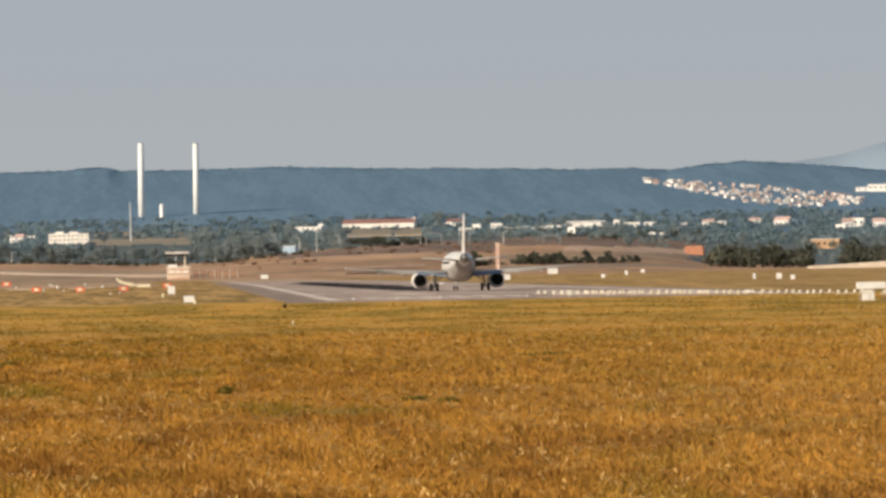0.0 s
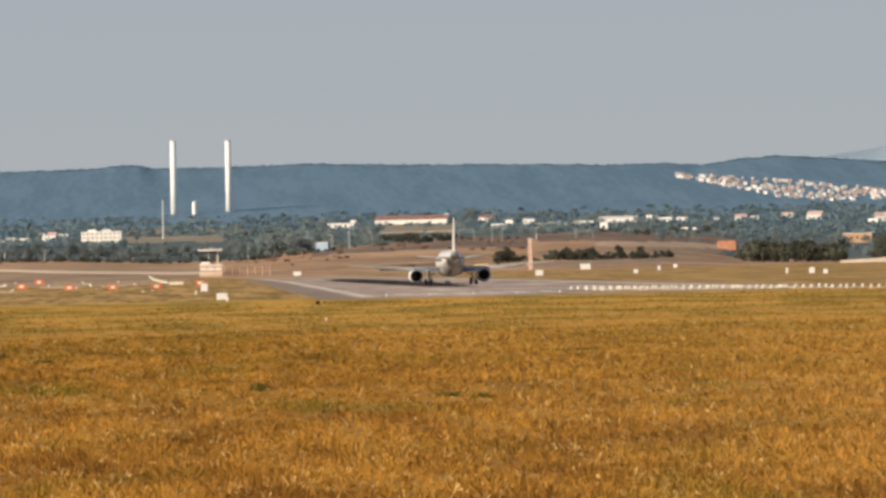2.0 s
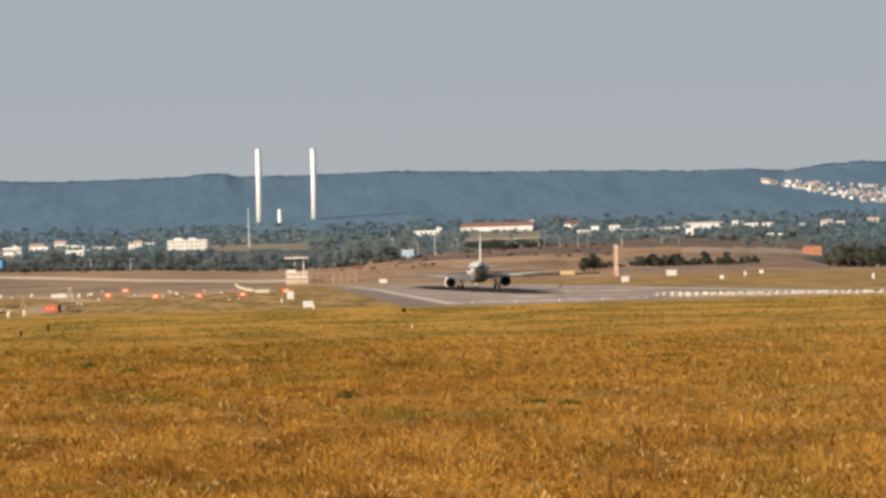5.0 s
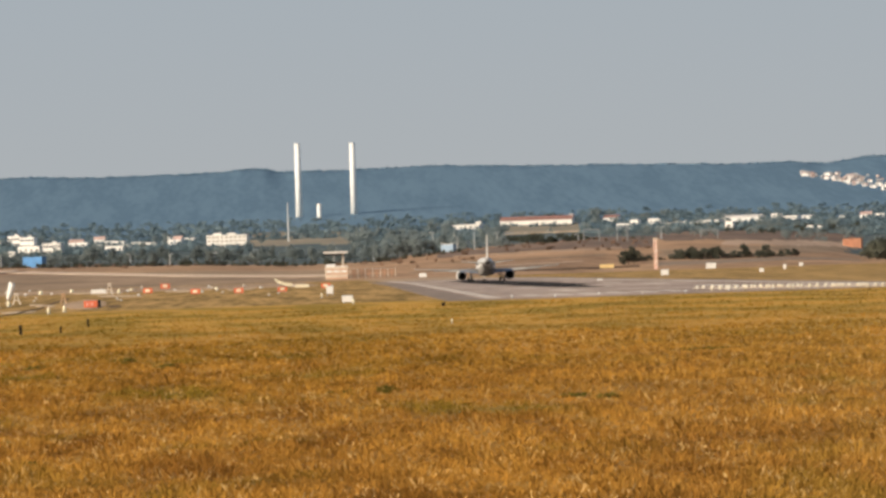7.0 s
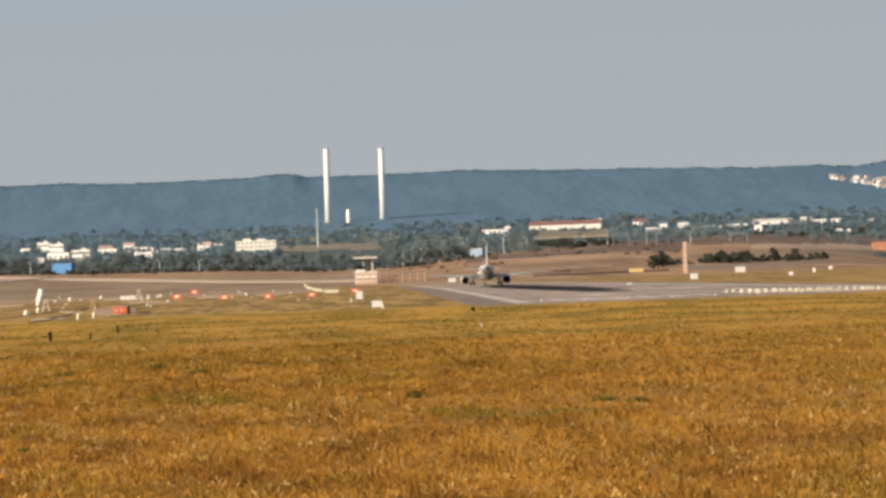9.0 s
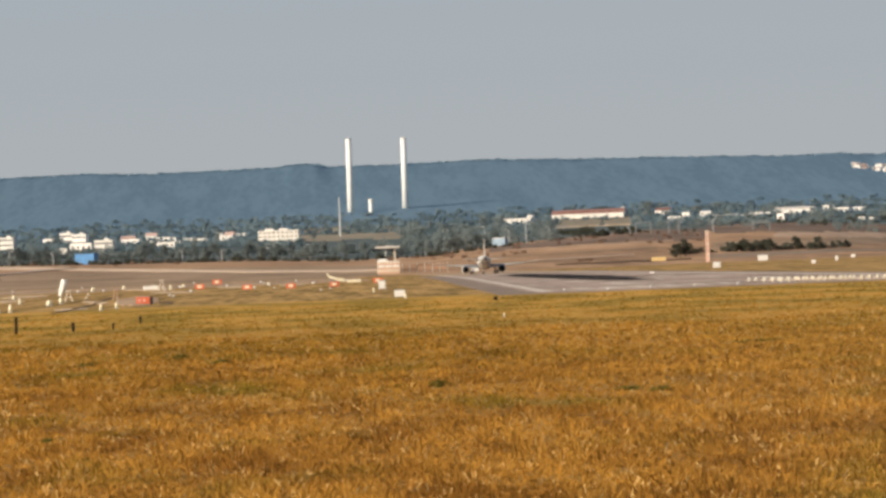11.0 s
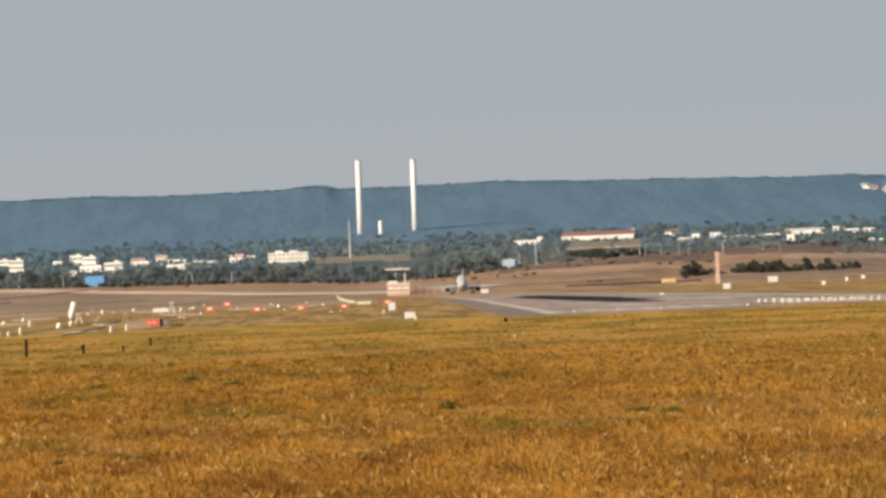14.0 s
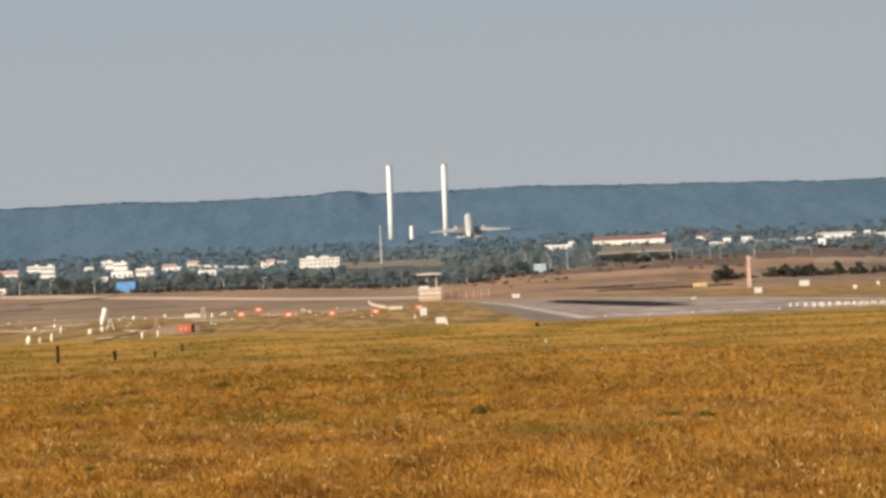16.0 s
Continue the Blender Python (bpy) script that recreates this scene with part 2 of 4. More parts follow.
    return bm


def rod(a, b, r, r2=None, n=8, bm=None):
    bm = bm or bmesh.new()
    a, b = Vector(a), Vector(b)
    m = Matrix.Translation((a + b) / 2) @ (b - a).to_track_quat("Z", "Y").to_matrix().to_4x4()
    bmesh.ops.create_cone(bm, cap_ends=True, segments=n, radius1=r, radius2=r if r2 is None else r2, depth=(b - a).length, matrix=m)
    return bm


def loft(rings, bm=None, closed=True):
    """Skins rings of points, each a list of the same length, and caps the ends."""
    bm = bm or bmesh.new()
    vs = [[bm.verts.new(p) for p in ring] for ring in rings]
    k = len(rings[0])
    for a, b in zip(vs, vs[1:]):
        for i in range(k):
            bm.faces.new((a[i], a[(i + 1) % k], b[(i + 1) % k], b[i]))
    if closed:
        bm.faces.new(vs[0]), bm.faces.new(vs[-1])
    return bm


def ring(cx, y, cz, rx, rz, n=20):
    return [(cx + rx * math.cos(2 * math.pi * i / n), y, cz + rz * math.sin(2 * math.pi * i / n)) for i in range(n)]


def polar(az, d):
    a = az / FL
    return d * math.sin(a), d * math.cos(a)


# ---- the lie of the land ----
CREST = ((-6000, 150), (-2500, 165), (-1200, 176), (-640, 181), (-517, 182), (-417, 184), (-317, 180), (-167, 180), (-60, 183), (-38, 187), (0, 186), (30, 179),
         (62, 179), (211, 180), (311, 182), (471, 176), (661, 173), (811, 167), (931, 168), (991, 163), (1061, 172), (1131, 177), (1211, 171), (1311, 162), (1400, 152), (2200, 150), (6000, 130))
FOOT = ((-6000, 20), (-640, 29), (-370, 23), (-120, 19), (50, 12), (200, 14), (300, 24), (420, 34), (560, 42), (760, 38), (900, 26), (1000, 8), (1060, -6), (1200, -12), (1400, -11), (6000, 10))


def along(table, a):
    return float(np.interp(a, [p[0] for p in table], [p[1] for p in table]))


def swell(x, d):
    """The slight humps of the near field."""
    if d < 60 or d > 850:
        return 0.0
    return (0.08 * noise.noise((x * 0.06, d * 0.008, 1)) + 0.05 * noise.noise((x * 0.16, d * 0.025, 4))) * min(1, (850 - d) / 150)


def land(az, d):
    """The ground's height at heading az (in 1/FL radians) and distance d."""
    z1 = EYE + along(FOOT, az) * 3500 / FL
    z2 = EYE + 62 * 4150 / FL
    level = sum(along(CREST, az + o) for o in (-300, -150, 0, 150, 300)) / 5
    detail = (along(CREST, az) - level) * min(max((d - 4500) / 350, 0), 1) ** 3
    z3 = EYE + (level + detail + 1.2 * noise.noise((az * 0.02, 3, d * 0.02)) + 1.0 * noise.noise((az * 0.09, 7, d * 0.05))) * 4850 / FL
    z = swell(az * d / FL, d)
    start = float(np.interp(az, (300, 600), (2960, 3170)))     # where the level field ends
    s1 = (d - start) / (3500 - start)
    z += (z1 - z) * min(max(s1, 0), 1)
    t = min(max((d - 3500) / 650, 0), 1)
    z += (z2 - z) * t * (0.7 + 0.3 * t)
    t = min(max((d - 4150) / 700, 0), 1)
    z += (z3 - z) * t
    if d > 4850:
        z -= (d - 4850) * 0.25
    return z


def on_slope(az, e, lo=3500, hi=4840):
    """The distance at which the land shows at height e (in 1/FL radians) above the level."""
    for _ in range(30):
        mid = (lo + hi) / 2
        if (land(az, mid) - EYE) * FL / mid < e:
            lo = mid
        else:
            hi = mid
    return (lo + hi) / 2


def spot(az, d, turn=0.0):
    x, y = polar(az, d)
    return pose(x, y, land(az, d), 0, 0, turn)


def build_ground():
    azs = list(np.linspace(-40840, -3000, 60)) + list(np.arange(-2800, -700, 150)) + list(np.arange(-700, 1460, 6)) + list(np.arange(1500, 3300, 150)) + list(np.linspace(3400, 40840, 60))
    ds = [0.01, 8, 20] + list(np.geomspace(40, 900, 50)) + list(np.linspace(950, 2950, 24)) + list(np.linspace(2980, 3500, 40)) + list(np.linspace(3530, 4150, 20)) + list(np.linspace(4180, 4850, 22)) + [4880, 4930, 4990]
    verts, faces, idx = [], [], []
    for d in ds:
        for a in azs:
            x, y = polar(a, d) if d > 1 else (0.4, 0.3)
            verts.append((x, y, land(a, d)))
    k = len(azs)
    for i in range(len(ds) - 1):
        dm = (ds[i] + ds[i + 1]) / 2
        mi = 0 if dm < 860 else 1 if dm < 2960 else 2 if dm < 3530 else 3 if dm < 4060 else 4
        for j in range(k - 1):
            faces.append((i * k + j, i * k + j + 1, (i + 1) * k + j + 1, (i + 1) * k + j))
            am = azs[j]
            e = (verts[i * k + j][2] - EYE) * FL / dm
            edge = 14 * noise.noise((dm * 0.03, am * 0.02, 5))
            stubble = (3530 < dm < 4230 and 421 < am + edge < 556 and 57 < e < 70 or 3530 < dm < 4220 and (-30 < am - 0.5 * edge < 150 + edge and 48 + edge * 0.4 < e < 72))
            strip_e = float(np.interp(am, (800, 970, 1030), (30, 22, 17))) + 0.12 * edge
            rise = 3170 < dm < 4060 and 690 < am + 2 * edge < 1040
            bank = 3405 < dm + 2 * edge < 3530 and 300 < am < 690
            idx.append(8 if bank else 7 if rise and am > 806 + edge and abs(e - strip_e) < 4.5 else 8 if rise and strip_e + 4.5 <= e < 50 + 0.3 * edge or 3500 < dm < 3700 and 556 < am + edge < 700 else 6 if rise and 6 < e < 20 else 6 if 2960 < dm < 3330 and am < 110 + edge else 5 if stubble else 2 if mi == 3 and dm < 3600 and 230 < am < 1010 else mi)
    me = bpy.data.meshes.new("ground")
    me.from_pydata(verts, [], faces)
    for m in (m_grass, m_field, m_far_field, m_hazed_scrub, m_hazed_hill, m_stubble, m_fallow, m_tan_field, m_ploughed):
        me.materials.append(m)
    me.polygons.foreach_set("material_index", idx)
    me.polygons.foreach_set("use_smooth", [True] * len(faces))
    me.update()
    return tagged(new("ground", me), "dry golden airfield grass rising to wooded hills", "ground", kind="structure")


build_ground()


def strip(name, x0, x1, y0, y1, z, material, label, steps=1, category="runway", kind="structure"):
    bm = bmesh.new()
    box((x1 - x0, y1 - y0, 0.05), ((x0 + x1) / 2, (y0 + y1) / 2, z - 0.025), bm=bm)
    ob = part(name, bm, material)
    return tagged(ob, label, category, kind=kind)


RUNWAY_X = 52.1


def sheet(name, outline, z, material, label, category):
    """A paved sheet of any outline, with its edge going down into the ground."""
    bm = bmesh.new()
    up, lo = [[bm.verts.new((x, y, h)) for x, y in outline] for h in (z, z - 0.3)]
    bm.faces.new(up), bm.faces.new(list(reversed(lo)))
    for i in range(len(up)):
        k = (i + 1) % len(up)
        bm.faces.new((up[i], lo[i], lo[k], up[k]))
    return tagged(part(name, bm, material), label, category, kind="structure")


sheet("runway_shoulder", ((19.6, 800), (82, 800), (82, 2250), (30.5, 2250), (28.3, 1753)), 0.02, m_shoulder, "worn brownish asphalt runway shoulder", "runway shoulder")
sheet("runway", ((24.5, 815), (77.1, 815), (77.1, 2300), (36.5, 2300), (35.0, 1841)), 0.05, m_asphalt, "weathered grey asphalt runway with pale streaks", "runway")
# the far stretch takes the mirage's sandy tan as its surface colour
strip("runway_far_end", RUNWAY_X - 15.6, RUNWAY_X + 25, 2300, 3040, 0.05, m_mirage_tan, "far end of the runway in the painted tan of a mirage", category="runway")


def build_markings():
    top = thing("runway_marking", "faded white paint lines along the asphalt runway", "runway marking", kind="structure")
    z = 0.06
    for x0, y0, x1, y1 in ((25.9, 840, 36.9, 1841), (36.9, 1841, 38.2, 2290), (74.4, 825, 74.4, 2285)):
        part("edge_line", loft([[(x + dx, y, zz) for dx, zz in ((-0.8, z - 0.01), (0.8, z - 0.01), (0.8, z + 0.01), (-0.8, z + 0.01))] for x, y in ((x0, y0), (x1, y1))]), m_paint, top)
    for i in range(19):
        part("centre_dash", box((0.9, 30, 0.02), (RUNWAY_X, 1130 + i * 60, z)), m_paint, top)
    for side in (-1, 1):
        for i in range(6):
            part("threshold_bar", box((1.8, 40, 0.02), (RUNWAY_X + side * (3.5 + 3.4 * i), 880, z)), m_paint, top)
        for y in (1000, 1040, 1180, 1330):
            part("touchdown_bar", box((3.0, 26, 0.02), (RUNWAY_X + side * 10.5, y, z)), m_paint, top)
    for x, w in ((-2.5, 4.6), (2.4, 4.5), (-6.2, 1.5), (6.0, 1.3)):
        part("tyre_mark", box((w, 500 + 70 * w, 0.012), (RUNWAY_X + x, 1600 + 25 * x, z + 0.012)), m_rubber, top, "black tyre rubber streak")


build_markings()


# ---- the aircraft ----
def mirror(pts):
    return [[(-x, y, z) for x, y, z in r] for r in pts]


def aerofoil(x, y_lead, chord, z, thick, n=6):
    """A wing section at span x, from the leading edge backwards."""
    up = [(x, y_lead - chord * t, z + thick * (2.6 * math.sqrt(t) * (1 - t)) * 0.62) for t in (0.0, 0.06, 0.25, 0.5, 0.8, 1.0)]
    lo = [(x, y_lead - chord * t, z - thick * (2.6 * math.sqrt(t) * (1 - t)) * 0.38 - 0.01) for t in (0.9, 0.6, 0.3, 0.08)]
    return up + lo


def build_airliner():
    top = thing("airliner", "white twin-engine jet airliner taking off from the runway", "airliner")
    c = 3.75        # height of the fuselage axis over the ground
    shape = ((19.9, 0.10, 0.10, -0.55), (19.6, 0.45, 0.42, -0.5), (18.8, 0.95, 0.95, -0.38), (17.5, 1.45, 1.5, -0.2), (15.8, 1.82, 1.9, -0.05), (14.0, 1.975, 2.07, 0), (0, 1.975, 2.07, 0),
             (-6.5, 1.975, 2.07, 0), (-9.0, 1.85, 1.9, 0.15), (-12, 1.45, 1.48, 0.5), (-15, 0.92, 0.95, 0.9), (-17, 0.5, 0.55, 1.15), (-17.7, 0.22, 0.28, 1.25))
    part("fuselage", loft([ring(0, y, c + dz, rx, rz, 28) for y, rx, rz, dz in shape]), m_white, top, "white painted fuselage", smooth=True)
    keel = [(y, rx, rz, dz) for y, rx, rz, dz in shape if -15.5 < y < 18]
    arc = [2 * math.pi * i / 28 for i in range(15, 28)]
    part("underside", loft([[(rx * 1.014 * math.cos(a), y, c + dz + rz * 1.014 * math.sin(a)) for a in arc] + [(rx * 0.9 * math.cos(a), y, c + dz + rz * 0.9 * math.sin(a)) for a in reversed(arc)] for y, rx, rz, dz in keel]), m_belly, top, "grey lower fuselage", smooth=True)
    part("tail_cone", loft([ring(0, y, c + dz, rx, rz, 16) for y, rx, rz, dz in ((-16.2, 0.72, 0.76, 1.05), (-17.3, 0.44, 0.48, 1.19), (-17.85, 0.2, 0.24, 1.26), (-17.8, 0.14, 0.16, 1.26))]), m_metal, top, "bare metal tail cone", smooth=True)
    part("belly_fairing", loft([ring(0, y, c - 1.45, rx, rz, 16) for y, rx, rz in ((7.5, 0.3, 0.2), (6, 1.7, 0.75), (0, 2.05, 0.95), (-3, 1.6, 0.8), (-5, 0.3, 0.2))]), m_belly, top, smooth=True)
    fin = [(-10.6, 5.9, 0.0, 0.42), (-13.0, 4.3, 2.9, 0.34), (-15.6, 2.1, 5.75, 0.2)]
    rings = [[(px, py, c + 1.75 + zz) for py, px in [(y - ch * t, s * th * (2.6 * math.sqrt(t) * (1 - t)) * 0.5 + s * 0.01) for s, tt in ((1, (0, 0.1, 0.3, 0.6, 1.0)), (-1, (0.8, 0.5, 0.2, 0.05))) for t in tt]] for y, ch, zz, th in fin]
    part("tail_fin", loft(rings), m_white, top, "tall white tail fin")
    for s in (1, -1):
        sta = [aerofoil(0.7, -12.6, 3.9, c + 0.72, 0.34), aerofoil(6.22, -15.9, 1.5, c + 1.2, 0.14)]
        part("tailplane", loft(sta if s > 0 else mirror(sta)), m_wing, top, smooth=True)
        wing = [aerofoil(1.6, 6.0, 7.3, c - 1.15, 0.85), aerofoil(6.4, 3.1, 4.0, c - 0.88, 0.42), aerofoil(16.6, -2.4, 1.6, c - 0.28, 0.13), aerofoil(17.05, -2.9, 0.9, c - 0.24, 0.08)]
        part("wing", loft(wing if s > 0 else mirror(wing)), m_wing, top, "grey swept wing", smooth=True)
        fence = [[(17.0 + dx, -2.6 - dy, c - 0.26 + dz) for dx, dy, dz in ((-0.03, 0, 0), (0.03, 0, 0), (0.03, 1.0, 0), (-0.03, 1.0, 0))], [(17.0 + dx, -3.1 - dy, c + 0.2 + dz) for dx, dy, dz in ((-0.02, 0, 0), (0.02, 0, 0), (0.02, 0.5, 0), (-0.02, 0.5, 0))]]
        part("wingtip_fence", loft(fence if s > 0 else mirror(fence)), m_white, top)
        for name, x0, x1, y0, y1, z0, z1, ch in (("inner_flap", 2.0, 6.3, -1.1, -0.8, -1.3, -0.85, 1.5), ("outer_flap", 6.5, 12.6, -0.85, -1.9, -0.98, -0.58, 0.7)):
            fl = [[(x, y, c + z + 0.05), (x, y - ch * 0.5, c + z - 0.08), (x, y - ch, c + z - 0.24 * ch), (x, y - ch * 0.5, c + z - 0.24), (x, y, c + z - 0.14)] for x, y, z in ((x0, y0, z0), (x1, y1, z1))]
            part(name, loft(fl if s > 0 else mirror(fl)), m_flap if name == "inner_flap" else m_wing, top, "lowered flap")
        for x, y in ((4.1, -2.0), (8.6, -1.4), (12.0, -2.0)):
            z = c - 1.38 + (x - 2) * 0.062
            part("flap_fairing", loft([ring(s * x, y + dy, z - dz, r, r * 1.3, 8) for dy, dz, r in ((2.2, -0.1, 0.03), (1.2, 0.05, 0.17), (0, 0.15, 0.17), (-1.0, 0.2, 0.03))]), m_wing, top, smooth=True)
        ex, ez = s * 5.75, c - 2.15
        nac = part("engine", loft([ring(ex, y, ez, r, r, 24) for y, r in ((7.05, 0.86), (7.2, 0.98), (6.9, 1.12), (5.8, 1.22), (4.4, 1.2), (3.4, 1.05), (3.38, 0.9), (4.2, 0.84))], closed=False), m_white, top, "white engine nacelle with a dark exhaust", smooth=True)
        part("fan_duct", loft([ring(ex, y, ez, r, r, 20) for y, r in ((5.0, 0.90), (3.55, 0.90))]), m_black, nac, "black exhaust duct")
        part("core_nozzle", loft([ring(ex, y, ez, r, r, 18) for y, r in ((4.4, 0.74), (2.9, 0.5), (2.85, 0.42), (3.3, 0.4))], closed=False), m_black, nac, "sooty core nozzle")
        part("exhaust_plug", rod((ex, 3.4, ez), (ex, 2.2, ez), 0.3, 0.03, 12), m_black, nac)
        part("intake_fan", rod((ex, 6.2, ez), (ex, 6.1, ez), 0.9, 0.9, 20), m_metal, nac)
        pyl = [[(ex + dx * w, y, z) for dx, z in ((-1, z0), (1, z0), (1, z1), (-1, z1))] for y, w, z0, z1 in ((6.0, 0.08, ez + 1.1, ez + 1.25), (4.2, 0.2, ez + 0.9, ez + 1.55), (1.2, 0.06, ez + 1.0, ez + 1.45))]
        part("pylon", loft(pyl), m_white, top)
        gx = s * 3.795
        gear = part("main_gear", rod((gx, 0, 0.6), (s * 3.5, 0.1, c - 1.2), 0.15, 0.19, 10), m_metal, top, "steel main landing gear leg")
        part("axle", rod((gx - 0.55, 0, 0.585), (gx + 0.55, 0, 0.585), 0.09), m_metal, gear)
        part("gear_door", box((0.06, 1.1, 1.7), (gx + s * 0.32, 0.1, 1.75)), m_white, gear)
        part("side_brace", rod((gx - s * 0.1, 0, 1.3), (s * 2.1, 0.2, c - 1.2), 0.08), m_metal, gear)
        for dx in (-0.46, 0.46):
            part("tyre", loft([[(gx + dx + w, r * math.cos(a), 0.585 + r * math.sin(a)) for a in [2 * math.pi * i / 20 for i in range(20)]] for w, r in ((-0.21, 0.36), (-0.2, 0.52), (-0.1, 0.585), (0.1, 0.585), (0.2, 0.52), (0.21, 0.36))]), m_tyre, gear, "black tyre", smooth=True)
    nose = part("nose_gear", rod((0, 12.64, 0.4), (0, 12.9, c - 1.6), 0.09, 0.12), m_metal, top, "steel nose landing gear leg")
    for dx in (-0.25, 0.25):
        part("tyre", loft([[(dx + w, 12.64 + r * math.cos(a), 0.38 + r * math.sin(a)) for a in [2 * math.pi * i / 16 for i in range(16)]] for w, r in ((-0.11, 0.24), (-0.1, 0.34), (0, 0.38), (0.1, 0.34), (0.11, 0.24))]), m_tyre, nose, smooth=True)
    for i in range(22):
        for s in (-1, 1):
            part("cabin_window", box((0.03, 0.25, 0.36), (s * 1.955, 12.5 - i * 1.05, c + 0.42)), m_glass, top)
    return top


airliner = build_airliner()


# ---- chimneys and far landmarks ----
def build_chimney(az, e0, e1, w0, w1):
    d = on_slope(az, e0 - 3)
    x, y = polar(az, d)
    zb = EYE + e0 * d / FL - 3
    h = EYE + e1 * d / FL - zb
    top = thing("chimney", "tall white concrete power station chimney", "chimney", pose(x, y, zb), "power station chimneys")
    part("shaft", loft([ring_z(0, 0, z, r) for z, r in ((0, w0), (h * 0.5, (w0 + w1) / 2), (h - 0.6, w1))]), m_chimney, top, smooth=True)
    part("crown", loft([ring_z(0, 0, z, r) for z, r in ((h - 0.6, w1 + 0.08), (h, w1 + 0.08), (h, w1 - 0.3), (h - 0.5, w1 - 0.3))], closed=False), m_chimney, top)
    part("plinth", loft([ring_z(0, 0, z, r) for z, r in ((-4, w0 + 0.4), (1.2, w0 + 0.4))]), m_cream, top)
    return top


def ring_z(cx, cy, z, r, n=20):
    return [(cx + r * math.cos(2 * math.pi * i / n), cy + r * math.sin(2 * math.pi * i / n), z) for i in range(n)]


build_chimney(61.5, 102, 229, 2.1, 1.65)
build_chimney(158.5, 105, 227, 2.05, 1.6)


def build_mast(az, e0, e1, d=4080):
    x, y = polar(az, d)
    zb = land(az, d)
    h = EYE + e1 * d / FL - zb
    top = thing("radio_mast", "thin pale grey steel radio mast before the hill", "mast", pose(x, y, zb))
    part("pole", rod((0, 0, -1), (0, 0, h), 0.52, 0.30), m_pale_pole, top)
    for k in (0.3, 0.6, 0.85):
        part("bracket", box((0.9, 0.2, 0.2), (0, 0, h * k)), m_pole, top)


build_mast(41, 71, 125)


def build_tank(az, e0, e1):
    d = on_slope(az, e0 - 2) - 25
    x, y = polar(az, d)
    zb = land(az, d)
    z0, z1 = 0.2, EYE + e1 * d / FL - zb
    top = thing("silo", "short white concrete silo between the chimneys", "silo", pose(x, y, zb))
    part("body", loft([ring_z(0, 0, z, r) for z, r in ((-1, 1.35), (z0, 1.35), (z1 - 0.8, 1.35), (z1 - 0.2, 1.2), (z1, 0.7))]), m_chimney, top, smooth=True)
    part("band", loft([ring_z(0, 0, z, 1.42) for z in (z1 - 1.1, z1 - 0.8)]), m_cream, top)


build_tank(97, 104, 121)


# ---- buildings ----
def gable(w, dep, h, rise, over=0.25):
    """A pitched roof, ridge along x, as a solid."""
    bm = bmesh.new()
    a, b, t = w / 2 + over, dep / 2 + over, 0.15
    prof = [(-b, h), (0, h + rise), (b, h), (b, h - t), (0, h + rise - t * 1.4), (-b, h - t)]
    return loft([[(x, y, z) for y, z in prof] for x in (-a, a)], bm)


def gable_wall(w, dep, h, rise):
    prof = [(-dep / 2, -0.9), (dep / 2, -0.9), (dep / 2, h), (0, h + rise * 0.93), (-dep / 2, h)]
    return loft([[(x, y, z) for y, z in prof] for x in (-w / 2, w / 2)])


def building(name, label, a0, a1, e0, e1, style, category="house", group=""):
    """A building that spans the headings a0 to a1, with its foot and top at the heights e0 and e1."""
    az = (a0 + a1) / 2
    d = on_slope(az, e0)
    x, y = polar(az, d)
    w, h = (a1 - a0) * d / FL, (e1 - e0) * d / FL
    turn = random.uniform(-30, -6)
    top = thing(name, label, category, pose(x, y, EYE + e0 * d / FL, 0, 0, turn), group)
    dep = min(max(4.0, w * 0.6), 9.0)
    face = -dep / 2
    if style in ("house", "shed", "shed_red"):
        rise = h * (0.5 if style != "shed" else 0.3)
        if style == "shed_red":
            rise = h * 0.85
            part("wall", gable_wall(w, dep, h, rise), m_render, top)
            part("roof", gable(w, dep, h, rise), m_tile, top, "weathered red roof")
        elif style == "house":
            part("wall", gable_wall(w, dep, h - rise * 0.4, rise), m_render, top)
            part("roof", gable(w, dep, h - rise * 0.4, rise), m_tile if a0 == 601 else m_rose, top, "tiled roof")
        else:
            part("wall", gable_wall(w, dep, h - rise, rise), m_render, top)
            part("roof", gable(w, dep, h - rise, rise), m_sheet, top, "pale sheet roof")
        n = max(1, int(w / 2.2))
        for i in range(n):
            if style == "house":
                part("window", box((min(0.9, w / n * 0.4), 0.08, min(1.0, h * 0.35)), (-w / 2 + (i + 0.5) * w / n, face - 0.03, h * 0.35)), m_glass, top)
        part("door", box((min(1.6, w * 0.12), 0.08, min(2.2, h * 0.6)), (w * 0.27, face - 0.04, min(1.1, h * 0.3))), m_pole, top)
    else:
        wall = {"cream": m_cream, "blue": m_blue, "pblue": m_palebl, "tan": m_tan, "orange": m_orange}.get(style, m_render)
        part("wall", box((w, dep, h + 0.9), (0, 0, h / 2 - 0.45), 0.05), wall, top)
        part("roof_slab", box((w + 0.3, dep + 0.3, 0.25), (0, 0, h + 0.12)), m_sheet if style not in ("blue", "orange") else wall, top)
        if style in ("apt", "WB"):
            floors, bays = (3, 9) if style == "WB" else (max(2, int(h / 2.2)), max(2, int(w / 1.6)))
            for f in range(floors):
                for b in range(bays):
                    part("window", box((w / bays * 0.62, 0.1, h / floors * 0.34), (-w / 2 + (b + 0.5) * w / bays, face - 0.04, (f + 0.5) * h / floors)), m_pane if style == "WB" else m_glass, top)
